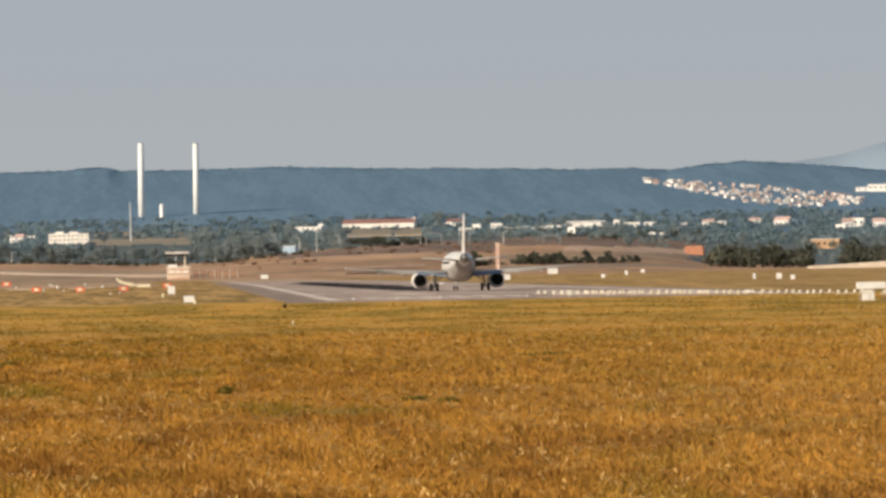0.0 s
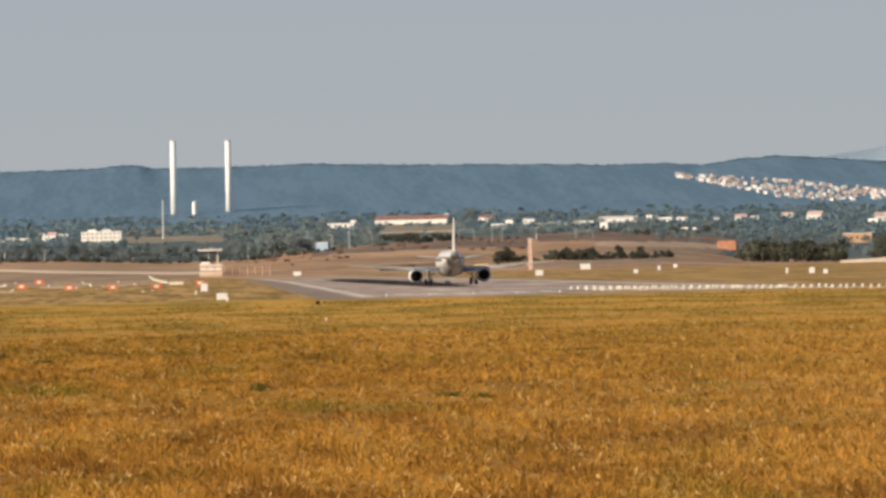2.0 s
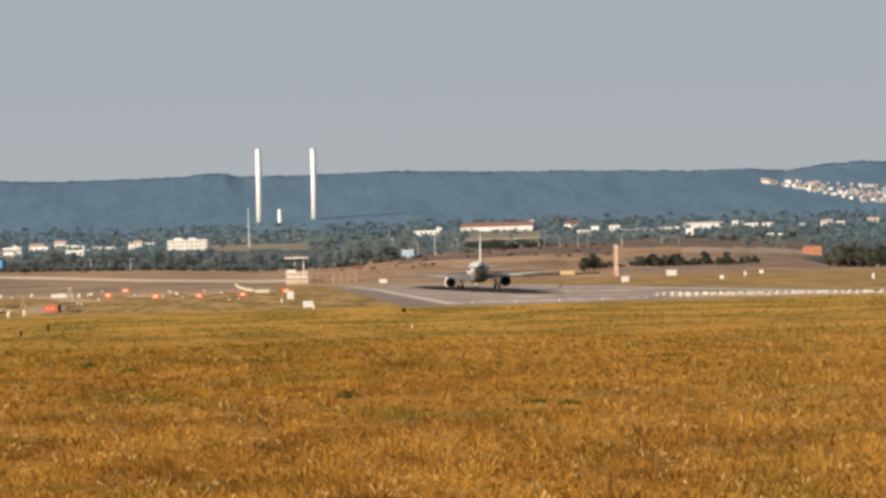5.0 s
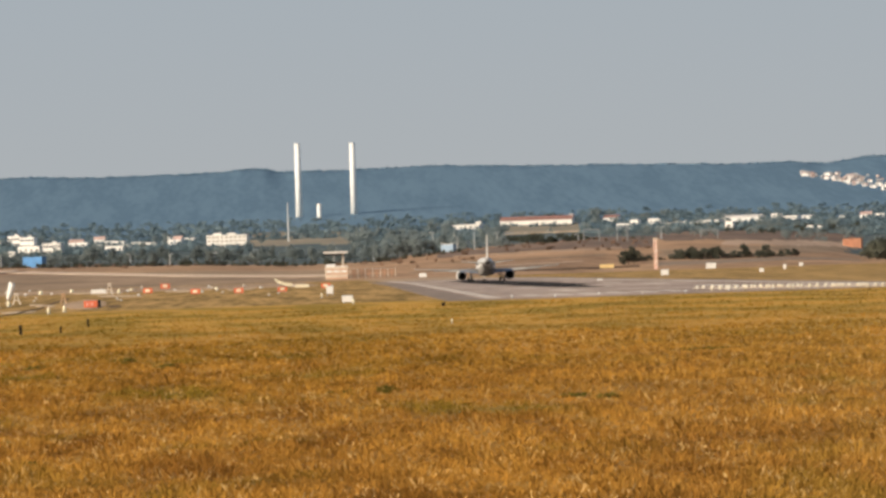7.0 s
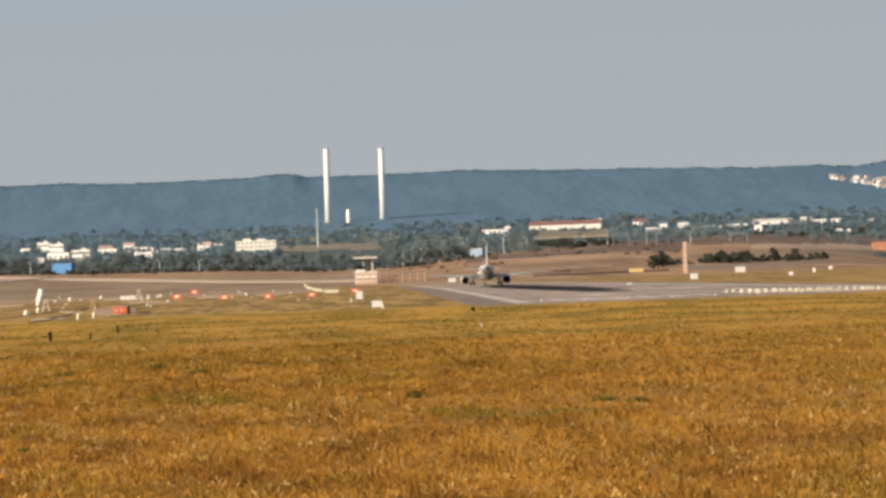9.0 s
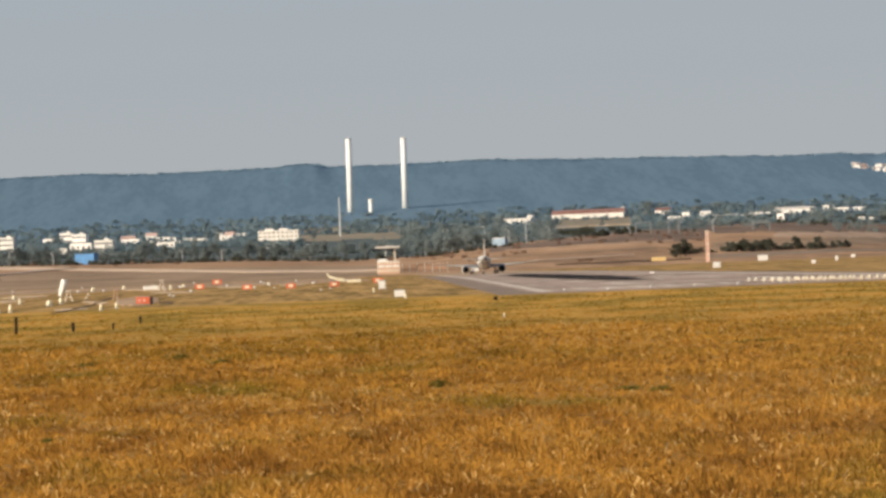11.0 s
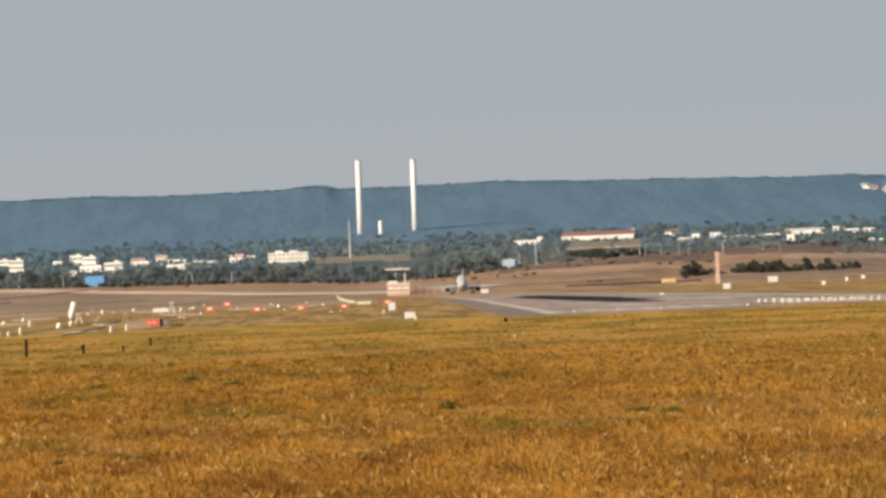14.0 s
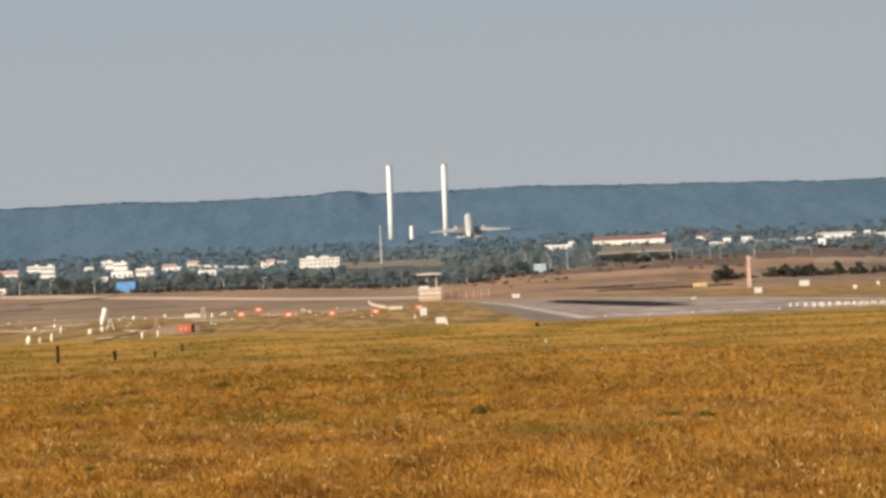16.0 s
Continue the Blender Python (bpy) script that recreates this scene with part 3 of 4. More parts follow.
            for k in ((-0.25, 0.10) if style == "WB" else (0.1,)):
                part("roof_house", box((w * 0.2, dep * 0.4, 1.0), (w * k, 0, h + 0.7)), wall, top)
        elif style in ("flat", "cream", "tan", "block"):
            n = max(1, int(w / 3))
            for i in range(n):
                part("window", box((w / n * 0.4, 0.1, h * 0.22), (-w / 2 + (i + 0.5) * w / n, face - 0.04, h * 0.55)), m_glass, top)
    return top


m_pane = mat("shaded_pane", (0.42, 0.35, 0.27), rough=0.4, dark=0.8, scale=2)

building("office_building", "three-storey cream office block with rows of windows", -102, -30, 50, 71, "WB", "office building")
building("hangar", "long cream hangar with a weathered red roof", 417, 546, 72, 80, "shed_red", "hangar")
building("warehouse", "long white warehouse with a pale roof among trees", 812, 882, 64, 77, "shed", "warehouse")
building("shed", "pale blue metal shed beside the trees", 312, 335, 29, 42, "pblue", "shed")
building("blue_hall", "bright blue metal hall at the field's edge", -427, -391, 25, 43, "blue", "hall")
building("barn", "tan flat-roofed barn among dark trees", 1245, 1298, 20, 36, "tan", "barn")
building("orange_shed", "orange metal shed beside dry fields", 1021, 1054, 14, 28, "orange", "shed")
for a0, a1, e0, e1 in ((-453, -429, 61, 81), (-431, -405, 58, 78), (-392, -358, 46, 66), (-584, -558, 62, 78), (-560, -533, 51, 77)):
    building("apartment_block", "pale multi-storey apartment block in a hazy suburb", a0, a1, e0, e1, "apt", "apartment block", "suburb blocks")
for a0, a1, e0, e1 in ((601, 628, 73, 82), (1053, 1073, 64, 73), (1135, 1155, 66, 74), (1181, 1208, 62, 74), (1299, 1321, 57, 69), (1353, 1376, 56, 68), (-346, -321, 58, 69), (-302, -283, 63, 73),
                       (-162, -146, 57, 69), (-634, -600, 56, 69), (-664, -638, 56, 70)):
    building("house", "white rendered house with a faded tiled roof", a0, a1, e0, e1, "house", "house", "suburb houses")
for a0, a1, e0, e1 in ((540, 547, 74, 88), (374, 384, 70, 80), (648, 663, 62, 74), (815, 829, 50, 66), (959, 969, 47, 54), (977, 987, 45, 53), (1015, 1025, 63, 69), (1319, 1339, 57, 72), (-178, -167, 63, 70)):
    building("white_block", "small white flat-roofed block among trees", a0, a1, e0, e1, "block", "building", "white blocks")
for a0, a1, e0, e1 in ((334, 385, 68, 75), (622, 647, 61, 68), (679, 699, 65, 75), (769, 809, 62, 69), (896, 915, 68, 77), (917, 944, 65, 72), (949, 971, 66, 72), (1079, 1095, 64, 71), (1289, 1308, 51, 61),
                       (1347, 1385, 119, 131), (1324, 1348, 120, 126), (-434, -392, 48, 62), (-483, -465, 62, 69), (-283, -258, 61, 67), (-260, -238, 53, 59), (-222, -192, 55, 62), (-144, -124, 61, 68),
                       (-457, -442, 46, 54), (-641, -622, 29, 41), (-330, -312, 57, 66), (-300, -272, 55, 61), (-268, -247, 60, 66), (-236, -215, 58, 63), (-172, -160, 55, 66), (702, 722, 61, 67), (726, 748, 63, 68), (752, 766, 60, 66), (-482, -466, 62, 72), (-282, -250, 47, 58)):
    building("low_building", "low white flat-roofed building in a hazy suburb", a0, a1, e0, e1, "flat", "building", "low buildings")


def build_cottage(w, dep, h, rise, wall, roof):
    top = thing("cottage", "small white hillside house with a red roof", "house", group="hillside village")
    part("wall", gable_wall(w, dep, h, rise), wall, top)
    part("roof", gable(w, dep, h, rise), roof, top)
    part("window", box((w * 0.3, 0.08, h * 0.3), (-w * 0.2, -dep / 2 - 0.03, h * 0.55)), m_glass, top)
    return top


class Stock:
    """Hands out a built thing first, then copies of it."""

    def __init__(self, ob):
        self.ob, self.used = ob, False

    def put(self, m, s=1.0):
        ob = self.ob if not self.used else copy_thing(self.ob, m)
        self.used = True
        ob.matrix_basis = m
        ob.scale = (s, s, s) if not isinstance(s, tuple) else s
        return ob


rng = random.Random(11)
cottages = [Stock(build_cottage(*a)) for a in ((2.6, 2.4, 1.7, 0.45, m_render, m_rose), (3.4, 2.6, 1.8, 0.5, m_render, m_sheet), (2.4, 2.4, 2.4, 0.4, m_stucco, m_rose), (4.2, 2.8, 1.7, 0.3, m_render, m_sheet),
                                                (2.8, 2.4, 1.9, 0.4, m_stucco, m_rose), (3.0, 2.6, 2.1, 0.4, m_render, m_rose), (2.6, 2.4, 2.0, 0.4, m_grey_wall, m_sheet))]
VILLAGE_TOP = ((952, 1061, 1160, 1250, 1309, 1335), (146, 140, 132, 118, 112, 106))
VILLAGE_FOOT = ((952, 1010, 1060, 1130, 1229, 1335), (143, 131, 118, 103, 93, 97))
for i in range(250):
    a = 952 + 383 * rng.random() ** 0.9
    hi, lo = np.interp(a, *VILLAGE_TOP), np.interp(a, *VILLAGE_FOOT)
    e = lo + (hi - lo) * rng.random()
    d = on_slope(a, e)
    rng.choice(cottages).put(spot(a, d, rng.uniform(-35, 35)), rng.uniform(0.5, 0.95))


# ---- trees ----


def leafage(centres, radii, squash=0.8, seed=1, leaves=22, size=0.6):
    """Clumps of small leaf sprays turned every way about their centres: vertices and faces."""
    r = np.random.RandomState(seed)
    n = len(centres) * leaves
    c, k = np.repeat(np.asarray(centres, float), leaves, 0), np.repeat(np.asarray(radii, float), leaves)[:, None]

    def unit():
        q = r.normal(size=(n, 3))
        return q / np.linalg.norm(q, axis=1, keepdims=True)
    out = unit() * r.uniform(0.35, 1.0, (n, 1)) * k
    out[:, 2] *= squash
    u, v = unit() * k * size, unit() * k * size
    p = c + out
    verts = np.stack([p - u * 0.6 - v * 0.3, p + u * 0.7 - v * 0.2, p + v * r.uniform(0.6, 1.1, (n, 1))], 1)
    return verts.reshape(-1, 3), np.arange(n * 3).reshape(n, 3)


def mesh_of(name, v, f, material, smooth=False):
    me = bpy.data.meshes.new(name)
    me.from_pydata(v.tolist(), [], f.tolist())
    me.materials.append(material)
    if smooth:
        me.polygons.foreach_set("use_smooth", [True] * len(f))
    me.update()
    return new(name, me)


def build_tree(seed, leaf, tall=10.0, wide=4.0, low=0.22, n=90, name="tree", label="broad leafy tree with a dense uneven crown", category="tree"):
    """A tapered trunk with limbs and a crown of many ragged clumps."""
    r = np.random.RandomState(seed)
    top = thing(name, label, category)
    bm = rod((0, 0, -0.5), (0.1, 0, tall * 0.45), tall * 0.03, tall * 0.018, 7)
    cs, rs = [], []
    lobes = [(r.uniform(-0.55, 0.55) * wide, r.uniform(-0.55, 0.55) * wide, tall * r.uniform(low + 0.15, 0.82), r.uniform(0.32, 0.5) * wide) for _ in range(7)]
    for lx, ly, lz, lr in lobes:
        rod((0, 0, tall * 0.3), (lx * 0.8, ly * 0.8, lz), tall * 0.012, tall * 0.004, 5, bm)
        for _ in range(n // 7):
            q = r.normal(size=3)
            q /= np.linalg.norm(q)
            k = lr * r.uniform(0.65, 1.08)
            p = np.array((lx, ly, lz)) + q * k * np.array((1, 1, 0.85))
            p[2] = min(max(p[2], tall * low), tall)
            cs.append(p), rs.append(wide * r.uniform(0.13, 0.27))
    part("trunk", bm, m_bark, top)
    crown = mesh_of("crown", *leafage(cs, rs, 0.8, seed, 20), leaf)
    crown.parent = top
    return top


near_trees = [Stock(build_tree(s, m_leaf, 10, w, lo)) for s, w, lo in ((1, 4.6, 0.12), (2, 3.8, 0.2), (3, 5.2, 0.08))]
far_trees = [Stock(build_tree(s, m_hazed_leaf, 10, w, lo, 70, label="hazy green tree in a belt of trees")) for s, w, lo in ((5, 4.4, 0.1), (6, 3.4, 0.16), (7, 5.4, 0.08), (8, 2.6, 0.12))]
shrubs = [Stock(build_tree(s, m_leaf, 10, w, 0.02, 60, "shrub", "low dark green shrub at the field's edge", "shrub")) for s, w in ((11, 9.0), (12, 7.0))]
for i in range(150):     # the belt at the far edge of the airfield
    a = -700 + i * 7.0 + rng.uniform(-6, 6)
    d = rng.uniform(3515, 3640)
    if -436 < a < -388 or 308 < a < 338 and rng.random() < 0.6:
        continue
    h = rng.uniform(14, 34) * d / FL * (0.75 if -30 < a < 160 and rng.random() < 0.5 else 1)
    rng.choice(far_trees).put(spot(a, d, rng.uniform(0, 360)), h / 10)
rows_far, rows_near = [], []
for i in range(330):    # between the buildings
    a = rng.uniform(-690, 1400)
    if 421 < a < 560 and rng.random() < 0.8 or -25 < a < 155 and rng.random() < 0.75:
        continue
    up = rng.uniform(4, 46)
    if -360 < a < -110 and up > 14 and rng.random() < 0.6:
        continue
    d = on_slope(a, along(FOOT, a) + up)
    rows_far.append((a, d, rng.uniform(9, 19) * d / FL))
for i in range(85):     # behind the far end of the runway
    a = rng.uniform(150, 425)
    d = on_slope(a, rng.uniform(30, 64))
    if not (306 < a < 340 and d < 3640) and not (326 < a < 392 and d > on_slope(a, 48)):
        rows_far.append((a, d, rng.uniform(12, 26) * d / FL))
for i in range(70):     # before the long warehouse
    a = rng.uniform(745, 1060)
    d = on_slope(a, max(along(FOOT, a), 24) + rng.uniform(14, 26))
    rows_near.append((a, d, rng.uniform(6, 13) * d / FL))


dry_shrubs = [Stock(build_tree(s, m_dry, 10, w, 0.02, 50, "dry_shrub", "low dry brown scrub bush on bare earth", "shrub")) for s, w in ((14, 9.0), (15, 12.0))]
for i in range(110):
    a = rng.uniform(200, 700) if i < 70 else rng.uniform(-680, 200)
    top_e = along(FOOT, a)
    d = on_slope(a, top_e - (rng.random() ** 2) * (20 if i < 70 else 4) + 1, 3000, 3520)
    rng.choice(dry_shrubs).put(spot(a, d, rng.uniform(0, 360)), rng.uniform(2.2, 5.5) * d / FL / 10)
for a in (459, 466, 474, 481):
    rng.choice(dry_shrubs).put(spot(a, on_slope(a, -4, 2980, 3490)), 0.11)


def build_tree_mass(name, rows, leaf, label, seed):
    """Many far trees that nobody could count: trunks and ragged crowns in one mesh."""
    r = np.random.RandomState(seed)
    cs, rs = [], []
    for a, d, h in rows:
        x, y = polar(a, d)
        z = land(a, d)
        wide = h * r.uniform(0.38, 0.7)
        for k in range(20):
            q = r.normal(size=3)
            q /= np.linalg.norm(q)
            q *= r.uniform(0.35, 1.0)
            cs.append((x + q[0] * wide, y + q[1] * wide, z + h * 0.48 + q[2] * h * 0.42)), rs.append(h * r.uniform(0.11, 0.24))
        for k in range(3):
            cs.append((x, y, z + h * 0.1 * k)), rs.append(h * 0.08)
    tagged(mesh_of(name, *leafage(cs, rs, 0.9, seed, 14), leaf), label, "trees", kind="stuff")


build_tree_mass("suburb_trees", rows_far, m_hazed_leaf, "hazy green trees between the suburb's buildings", 31)
build_tree_mass("farm_trees", rows_near, m_leaf, "dark green trees before the long warehouse", 32)
for i in range(95):     # the dark grove at the road
    a = 1062 + 323 * rng.random()
    d = rng.uniform(3330, 3480)
    if 1238 < a < 1304 and d > 3300 and rng.random() < 0.75:
        continue
    h = rng.uniform(22, 52) * d / FL * (1.15 if a > 1310 else 1)
    rng.choice(near_trees).put(spot(a, d, rng.uniform(0, 360)), h / 10)
for a in (88, 93, 99, 52, 63, 150, 160):
    d = on_slope(a, 91)
    rng.choice(far_trees).put(spot(a, d), 0.2)
near_trees[2].put(spot(641, on_slope(641, -5, 3180, 3490)), 0.95)
near_trees[1].put(spot(650, on_slope(650, -4, 3180, 3490), 90), 0.8)
for i in range(30):     # the hedge before the brown hill
    a = 656 + i * 9.6 + rng.uniform(-4, 4)
    tall = rng.uniform(8, 13) if a < 690 else rng.uniform(3, 6) if a < 722 else rng.uniform(16, 24) if a < 804 else rng.uniform(8, 14) + (12 if abs(a - 850) < 7 or abs(a - 880) < 7 else 0)
    d = on_slope(a, rng.uniform(0, 3), 3180, 3490)
    rng.choice(shrubs).put(spot(a, d, rng.uniform(0, 360)), tall * d / FL / 10)
for i in range(34):     # shrubs below the hangar's field
    a = 405 + i * 4.8 + rng.uniform(-4, 4)
    d = on_slope(a, rng.uniform(37, 46))
    rng.choice(shrubs).put(spot(a, d, rng.uniform(0, 360)), rng.uniform(7, 13) * d / FL / 10)
for i in range(120):    # scrub under the belt of trees
    a = -700 + i * 8.7 + rng.uniform(-6, 6)
    h = rng.uniform(4, 10) * 3505 / FL
    rng.choice(shrubs).put(spot(a, 3503 + rng.uniform(-8, 6), rng.uniform(0, 360)), h / 10)
for i in range(26):     # scrub on the brown hill
    a = rng.uniform(330, 760)
    h = rng.uniform(3, 6) * 3505 / FL
    rng.choice(shrubs).put(spot(a, 3520 + rng.uniform(-25, 35), rng.uniform(0, 360)), h / 10)


def build_woods():
    r = np.random.RandomState(4)
    cs, rs = [], []
    for i in range(2600):       # the crest's trees
        a = r.uniform(-1100, 1800)
        d = r.uniform(4833, 4857)
        e = (land(a, d) - EYE) * FL / d
        if 935 < a < 1345 and np.interp(a, *VILLAGE_FOOT) - 5 < e < np.interp(a, *VILLAGE_TOP) + 3 and r.rand() < 0.75:
            continue
        x, y = polar(a, d)
        k = r.uniform(1.0, 2.8)
        cs.append((x, y, land(a, d) - k * 0.05)), rs.append(k)
    tagged(mesh_of("hill_woods", *leafage(cs, rs, 0.3, 9, 16, 0.5), m_hazed_hill_leaf), "hazy blue-green woods covering the far hills", "woods", kind="stuff")
    cs, rs = [], []
    for i in range(9500):
        a = r.uniform(-900, 1600)
        lo, hi = 3900, 4330
        d = lo + (hi - lo) * r.rand() ** 1.15
        if -30 < a < 160 and d < 4130 or 415 < a < 560 and d < 4180 or d > 4250 and (86 < a < 108 or 46 < a < 76 or 143 < a < 174):
            continue
        if d > 4240 and r.rand() < (d - 4240) / 90:
            continue
        x, y = polar(a, d)
        k = r.uniform(1.2, 3.4)
        cs.append((x, y, land(a, d) + k * 0.1)), rs.append(k)
    tagged(mesh_of("valley_woods", *leafage(cs, rs, 0.6, 10, 18), m_hazed_valley_leaf), "hazy dark green woods in the valley", "woods", kind="stuff")


build_woods()


def build_ridge():
    """The farthest ridge, behind the wooded hill."""
    crest = ((1000, 130), (1150, 160), (1211, 174), (1260, 179), (1311, 187), (1345, 198), (1379, 206), (1450, 214), (1700, 200), (2400, 150))
    azs = np.arange(1000, 2400, 15)
    rows = []
    for d, k in ((4900, 0.0), (4925, 0.6), (4950, 1.0), (4985, 0.7)):
        rows.append([(*polar(a, d), EYE + (along(crest, a) + 1.5 * noise.noise((a * 0.03, 1, 2))) * k * d / FL - (1 - k) * 4) for a in azs])
    bm = bmesh.new()
    vs = [[bm.verts.new(p) for p in r] for r in rows]
    for p, q in zip(vs, vs[1:]):
        for i in range(len(p) - 1):
            bm.faces.new((p[i], p[i + 1], q[i + 1], q[i]))
    tagged(part("backdrop", bm, m_hazed_ridge, smooth=True), "distant mountain ridge in painted pale blue haze", "ridge", kind="structure")


build_ridge()


# ---- the grass ----
def build_grass(name, count, e_near, e_far, tall, blades, seed, label, wide=1.5, leaf=None):
    """Tufts of leaning blades; each tuft hangs together at its root."""
    r = np.random.RandomState(seed)
    e = -(e_far + (e_near - e_far) * r.rand(count))
    d = EYE * FL / -e
    a = r.uniform(-760, 1480, count) / FL
    x, y = d * np.sin(a), d * np.cos(a)
    size = r.lognormal(0, 0.28, count)
    patch = np.sin(x * 2.1 + 0.13 * y) + np.sin(x * 0.83 - 0.21 * y + 1.3) + np.sin(0.34 * y + 1.7 * np.sin(0.6 * x)) + np.sin(3.7 * x + 0.05 * y)
    h = tall * size * np.clip(0.95 + 0.17 * patch, 0.6, 1.7)
    w = 0.0017 + d / FL * wide
    root = np.stack([x, y, [swell(*p) - 0.03 for p in zip(x, d)]], 1)
    vs, fs = [root], []
    base = count
    lean = r.uniform(-0.25, 0.25, count)
    for b in range(blades):
        ang = r.uniform(0, 2 * math.pi, count)
        spread = r.uniform(0.05, 0.75, count)
        top = root + np.stack([np.cos(ang) * h * spread + lean * h, np.sin(ang) * h * spread, h * r.uniform(0.55, 1.05, count)], 1)
        sa = r.uniform(0, math.pi, count)
        side = np.stack([np.cos(sa) * w, np.sin(sa) * w * 0.4, np.zeros(count)], 1)
        vs += [top - side * 0.35 + np.array((0, 0, -0.03)), top + side]
        i = np.arange(count)
        fs.append(np.stack([i, base + i, base + count + i], 1))
        base += 2 * count
    ob = mesh_of(name, np.concatenate(vs), np.concatenate(fs), leaf or m_blade)
    return tagged(ob, label, "grass", kind="stuff")


build_grass("tall_grass", 40000, 480, 215, 0.15, 6, 21, "tall dry golden grass in tufts across the field", 1.6)
build_grass("middle_grass", 30000, 215, 118, 0.15, 5, 23, "dry golden grass in tufts farther across the field", 2.1)
build_grass("cut_grass", 22000, 120, 62, 0.09, 4, 22, "shorter yellow-green grass towards the runway", 2.4, m_blade_far)
build_grass("straw", 5200, 480, 110, 0.15, 4, 24, "pale bleached straw standing over the grass", 1.2, m_straw)


def build_weed(az, e, w, h):
    d = EYE * FL / -e
    x, y = polar(az, d)
    r = np.random.RandomState(int(abs(az)) + 1)
    n = 60
    cs = np.stack([r.normal(0, w / 4, n), r.normal(0, 0.25, n), r.uniform(0.0, h, n)], 1)
    ob = mesh_of("weed_clump", *leafage(cs, r.uniform(0.03, 0.09, n), 0.8, 3, 14), m_weed)
    ob.matrix_basis = pose(x, y, 0)
    tagged(ob, "low clump of dark green weeds in dry grass", "weeds", group="weed clumps", kind="stuff")


m_weed = mat("green_weed", (0.17, 0.135, 0.024), tint=(0.095, 0.082, 0.016), scale=0.4, island=0.4)
for az, e, w, h in ((-248, -155, 0.9, 0.32), (-410, -156, 1.4, 0.14), (-180, -160, 1.1, 0.12), (203, -217, 0.6, 0.2), (140, -216, 1.1, 0.08), (-485, -289, 0.4, 0.09), (-430, -330, 0.4, 0.09), (597, -240, 0.8, 0.13), (540, -236, 0.7, 0.10), (760, -160, 2.6, 0.12)):
    build_weed(az, e, w, h)


# ---- roads and paving of the airfield ----
def ribbon(name, pts, width, lift, material, label, category):
    """A paved strip that follows the land through (heading, distance) points."""
    bm = bmesh.new()
    rows = []
    for (a0, d0), (a1, d1) in zip(pts, pts[1:]):
        for k in range(12):
            t = k / 12
            rows.append((a0 + (a1 - a0) * t, d0 + (d1 - d0) * t))
    rows.append(pts[-1])
    pair = []
    for a, d in rows:
        p, q = polar(a, d - width / 2), polar(a, d + width / 2)
        pair.append([bm.verts.new((*p, land(a, d - width / 2) + lift)), bm.verts.new((*q, land(a, d + width / 2) + lift)),
                     bm.verts.new((*q, land(a, d + width / 2) - 0.3)), bm.verts.new((*p, land(a, d - width / 2) - 0.3))])
    for p, q in zip(pair, pair[1:]):
        for i in range(4):
            bm.faces.new((p[i], p[(i + 1) % 4], q[(i + 1) % 4], q[i]))
    return tagged(part(name, bm, material), label, category, kind="structure")


ribbon("taxiway", ((130, 3128), (-124, 3200), (-330, 3330), (-522, 3440), (-760, 3490)), 64, 0.12, m_concrete, "pale concrete taxiway crossing the far airfield", "taxiway")
ribbon("perimeter_road", ((690, 3226), (800, 3232), (900, 3255), (980, 3290), (1050, 3300)), 42, 0.10, m_road, "grey perimeter road beyond the runway", "road")
for a0, a1, e0, e1, wide, m in ((250, 520, -6, 2, 20, m_fallow), (300, 600, 8, 14, 16, m_fallow), (330, 640, 20, 26, 14, m_tan_field), (420, 660, -9, -8, 16, m_ditch), (380, 560, 1, 4, 14, m_tan_field)):
    ribbon("field_track", [(a, on_slope(a, e0 + (e1 - e0) * (a - a0) / (a1 - a0), 2975, 3495)) for a in range(a0, a1 + 1, 30)], wide, 0.12, m, "worn earth track across the brown hill", "track")
ribbon("wall_track", ((418, on_slope(418, 56)), (490, on_slope(490, 57)), (575, on_slope(575, 57))), 26, 0.25, m_gravel, "pale gravel track below the hangar's field", "track")
strip("apron", -150, 14, 1980, 2780, 0.03, m_apron, "dull brown-grey paved apron beside the runway", category="apron")


def build_bank():
    """The pale low wall along the road."""
    top = thing("perimeter_wall", "long pale concrete wall beside the dark trees", "wall", kind="structure")
    for i in range(9):
        a = 1236 + 18 * i
        d = 3080
        x, y = polar(a + 9, d)
        z = land(a + 9, d)
        e1 = -11 + i * 0.9
        h = EYE + e1 * d / FL - z
        part("wall_panel", box((18 * d / FL - 0.06, 0.4, h + 0.6), (x, y, z + h / 2 - 0.3), 0.04), m_bank, top)


build_bank()


# ---- lights, signs and markers ----
def build_light_bar(y, z):
    k = y / 860
    top = thing("approach_light_bar", "row of white approach lamps on low posts in grass", "approach lights", pose(RUNWAY_X, y, 0), "approach light bars")
    part("crossbar", box((4.6 * k, 0.05, 0.06), (0, 0, z - 0.15)), m_bank, top)
    for i in range(5):
        x = (-2 + i + rng.uniform(-0.2, 0.2)) * k * 0.9
        lamp = part("lamp", loft([ring_y(x, yy, z, r) for yy, r in ((0.18, 0.10 * k), (0.1, 0.17 * k), (-0.12, 0.18 * k), (-0.14, 0.14 * k))]), m_lamp, top, "white lamp housing", smooth=True)
        part("lens", loft([ring_y(x, yy, z, 0.12 * k) for yy in (-0.13, -0.16)]), m_sign, lamp)
        part("post", rod((x, 0, -0.2), (x, 0, z - 0.15), 0.014), m_stake, top)
        part("sleeve", rod((x, 0, z - rng.uniform(0.2, 0.42) * k), (x, 0, z - 0.05), 0.065 * k), m_lamp, top, "pale yellow post sleeve")
    return top


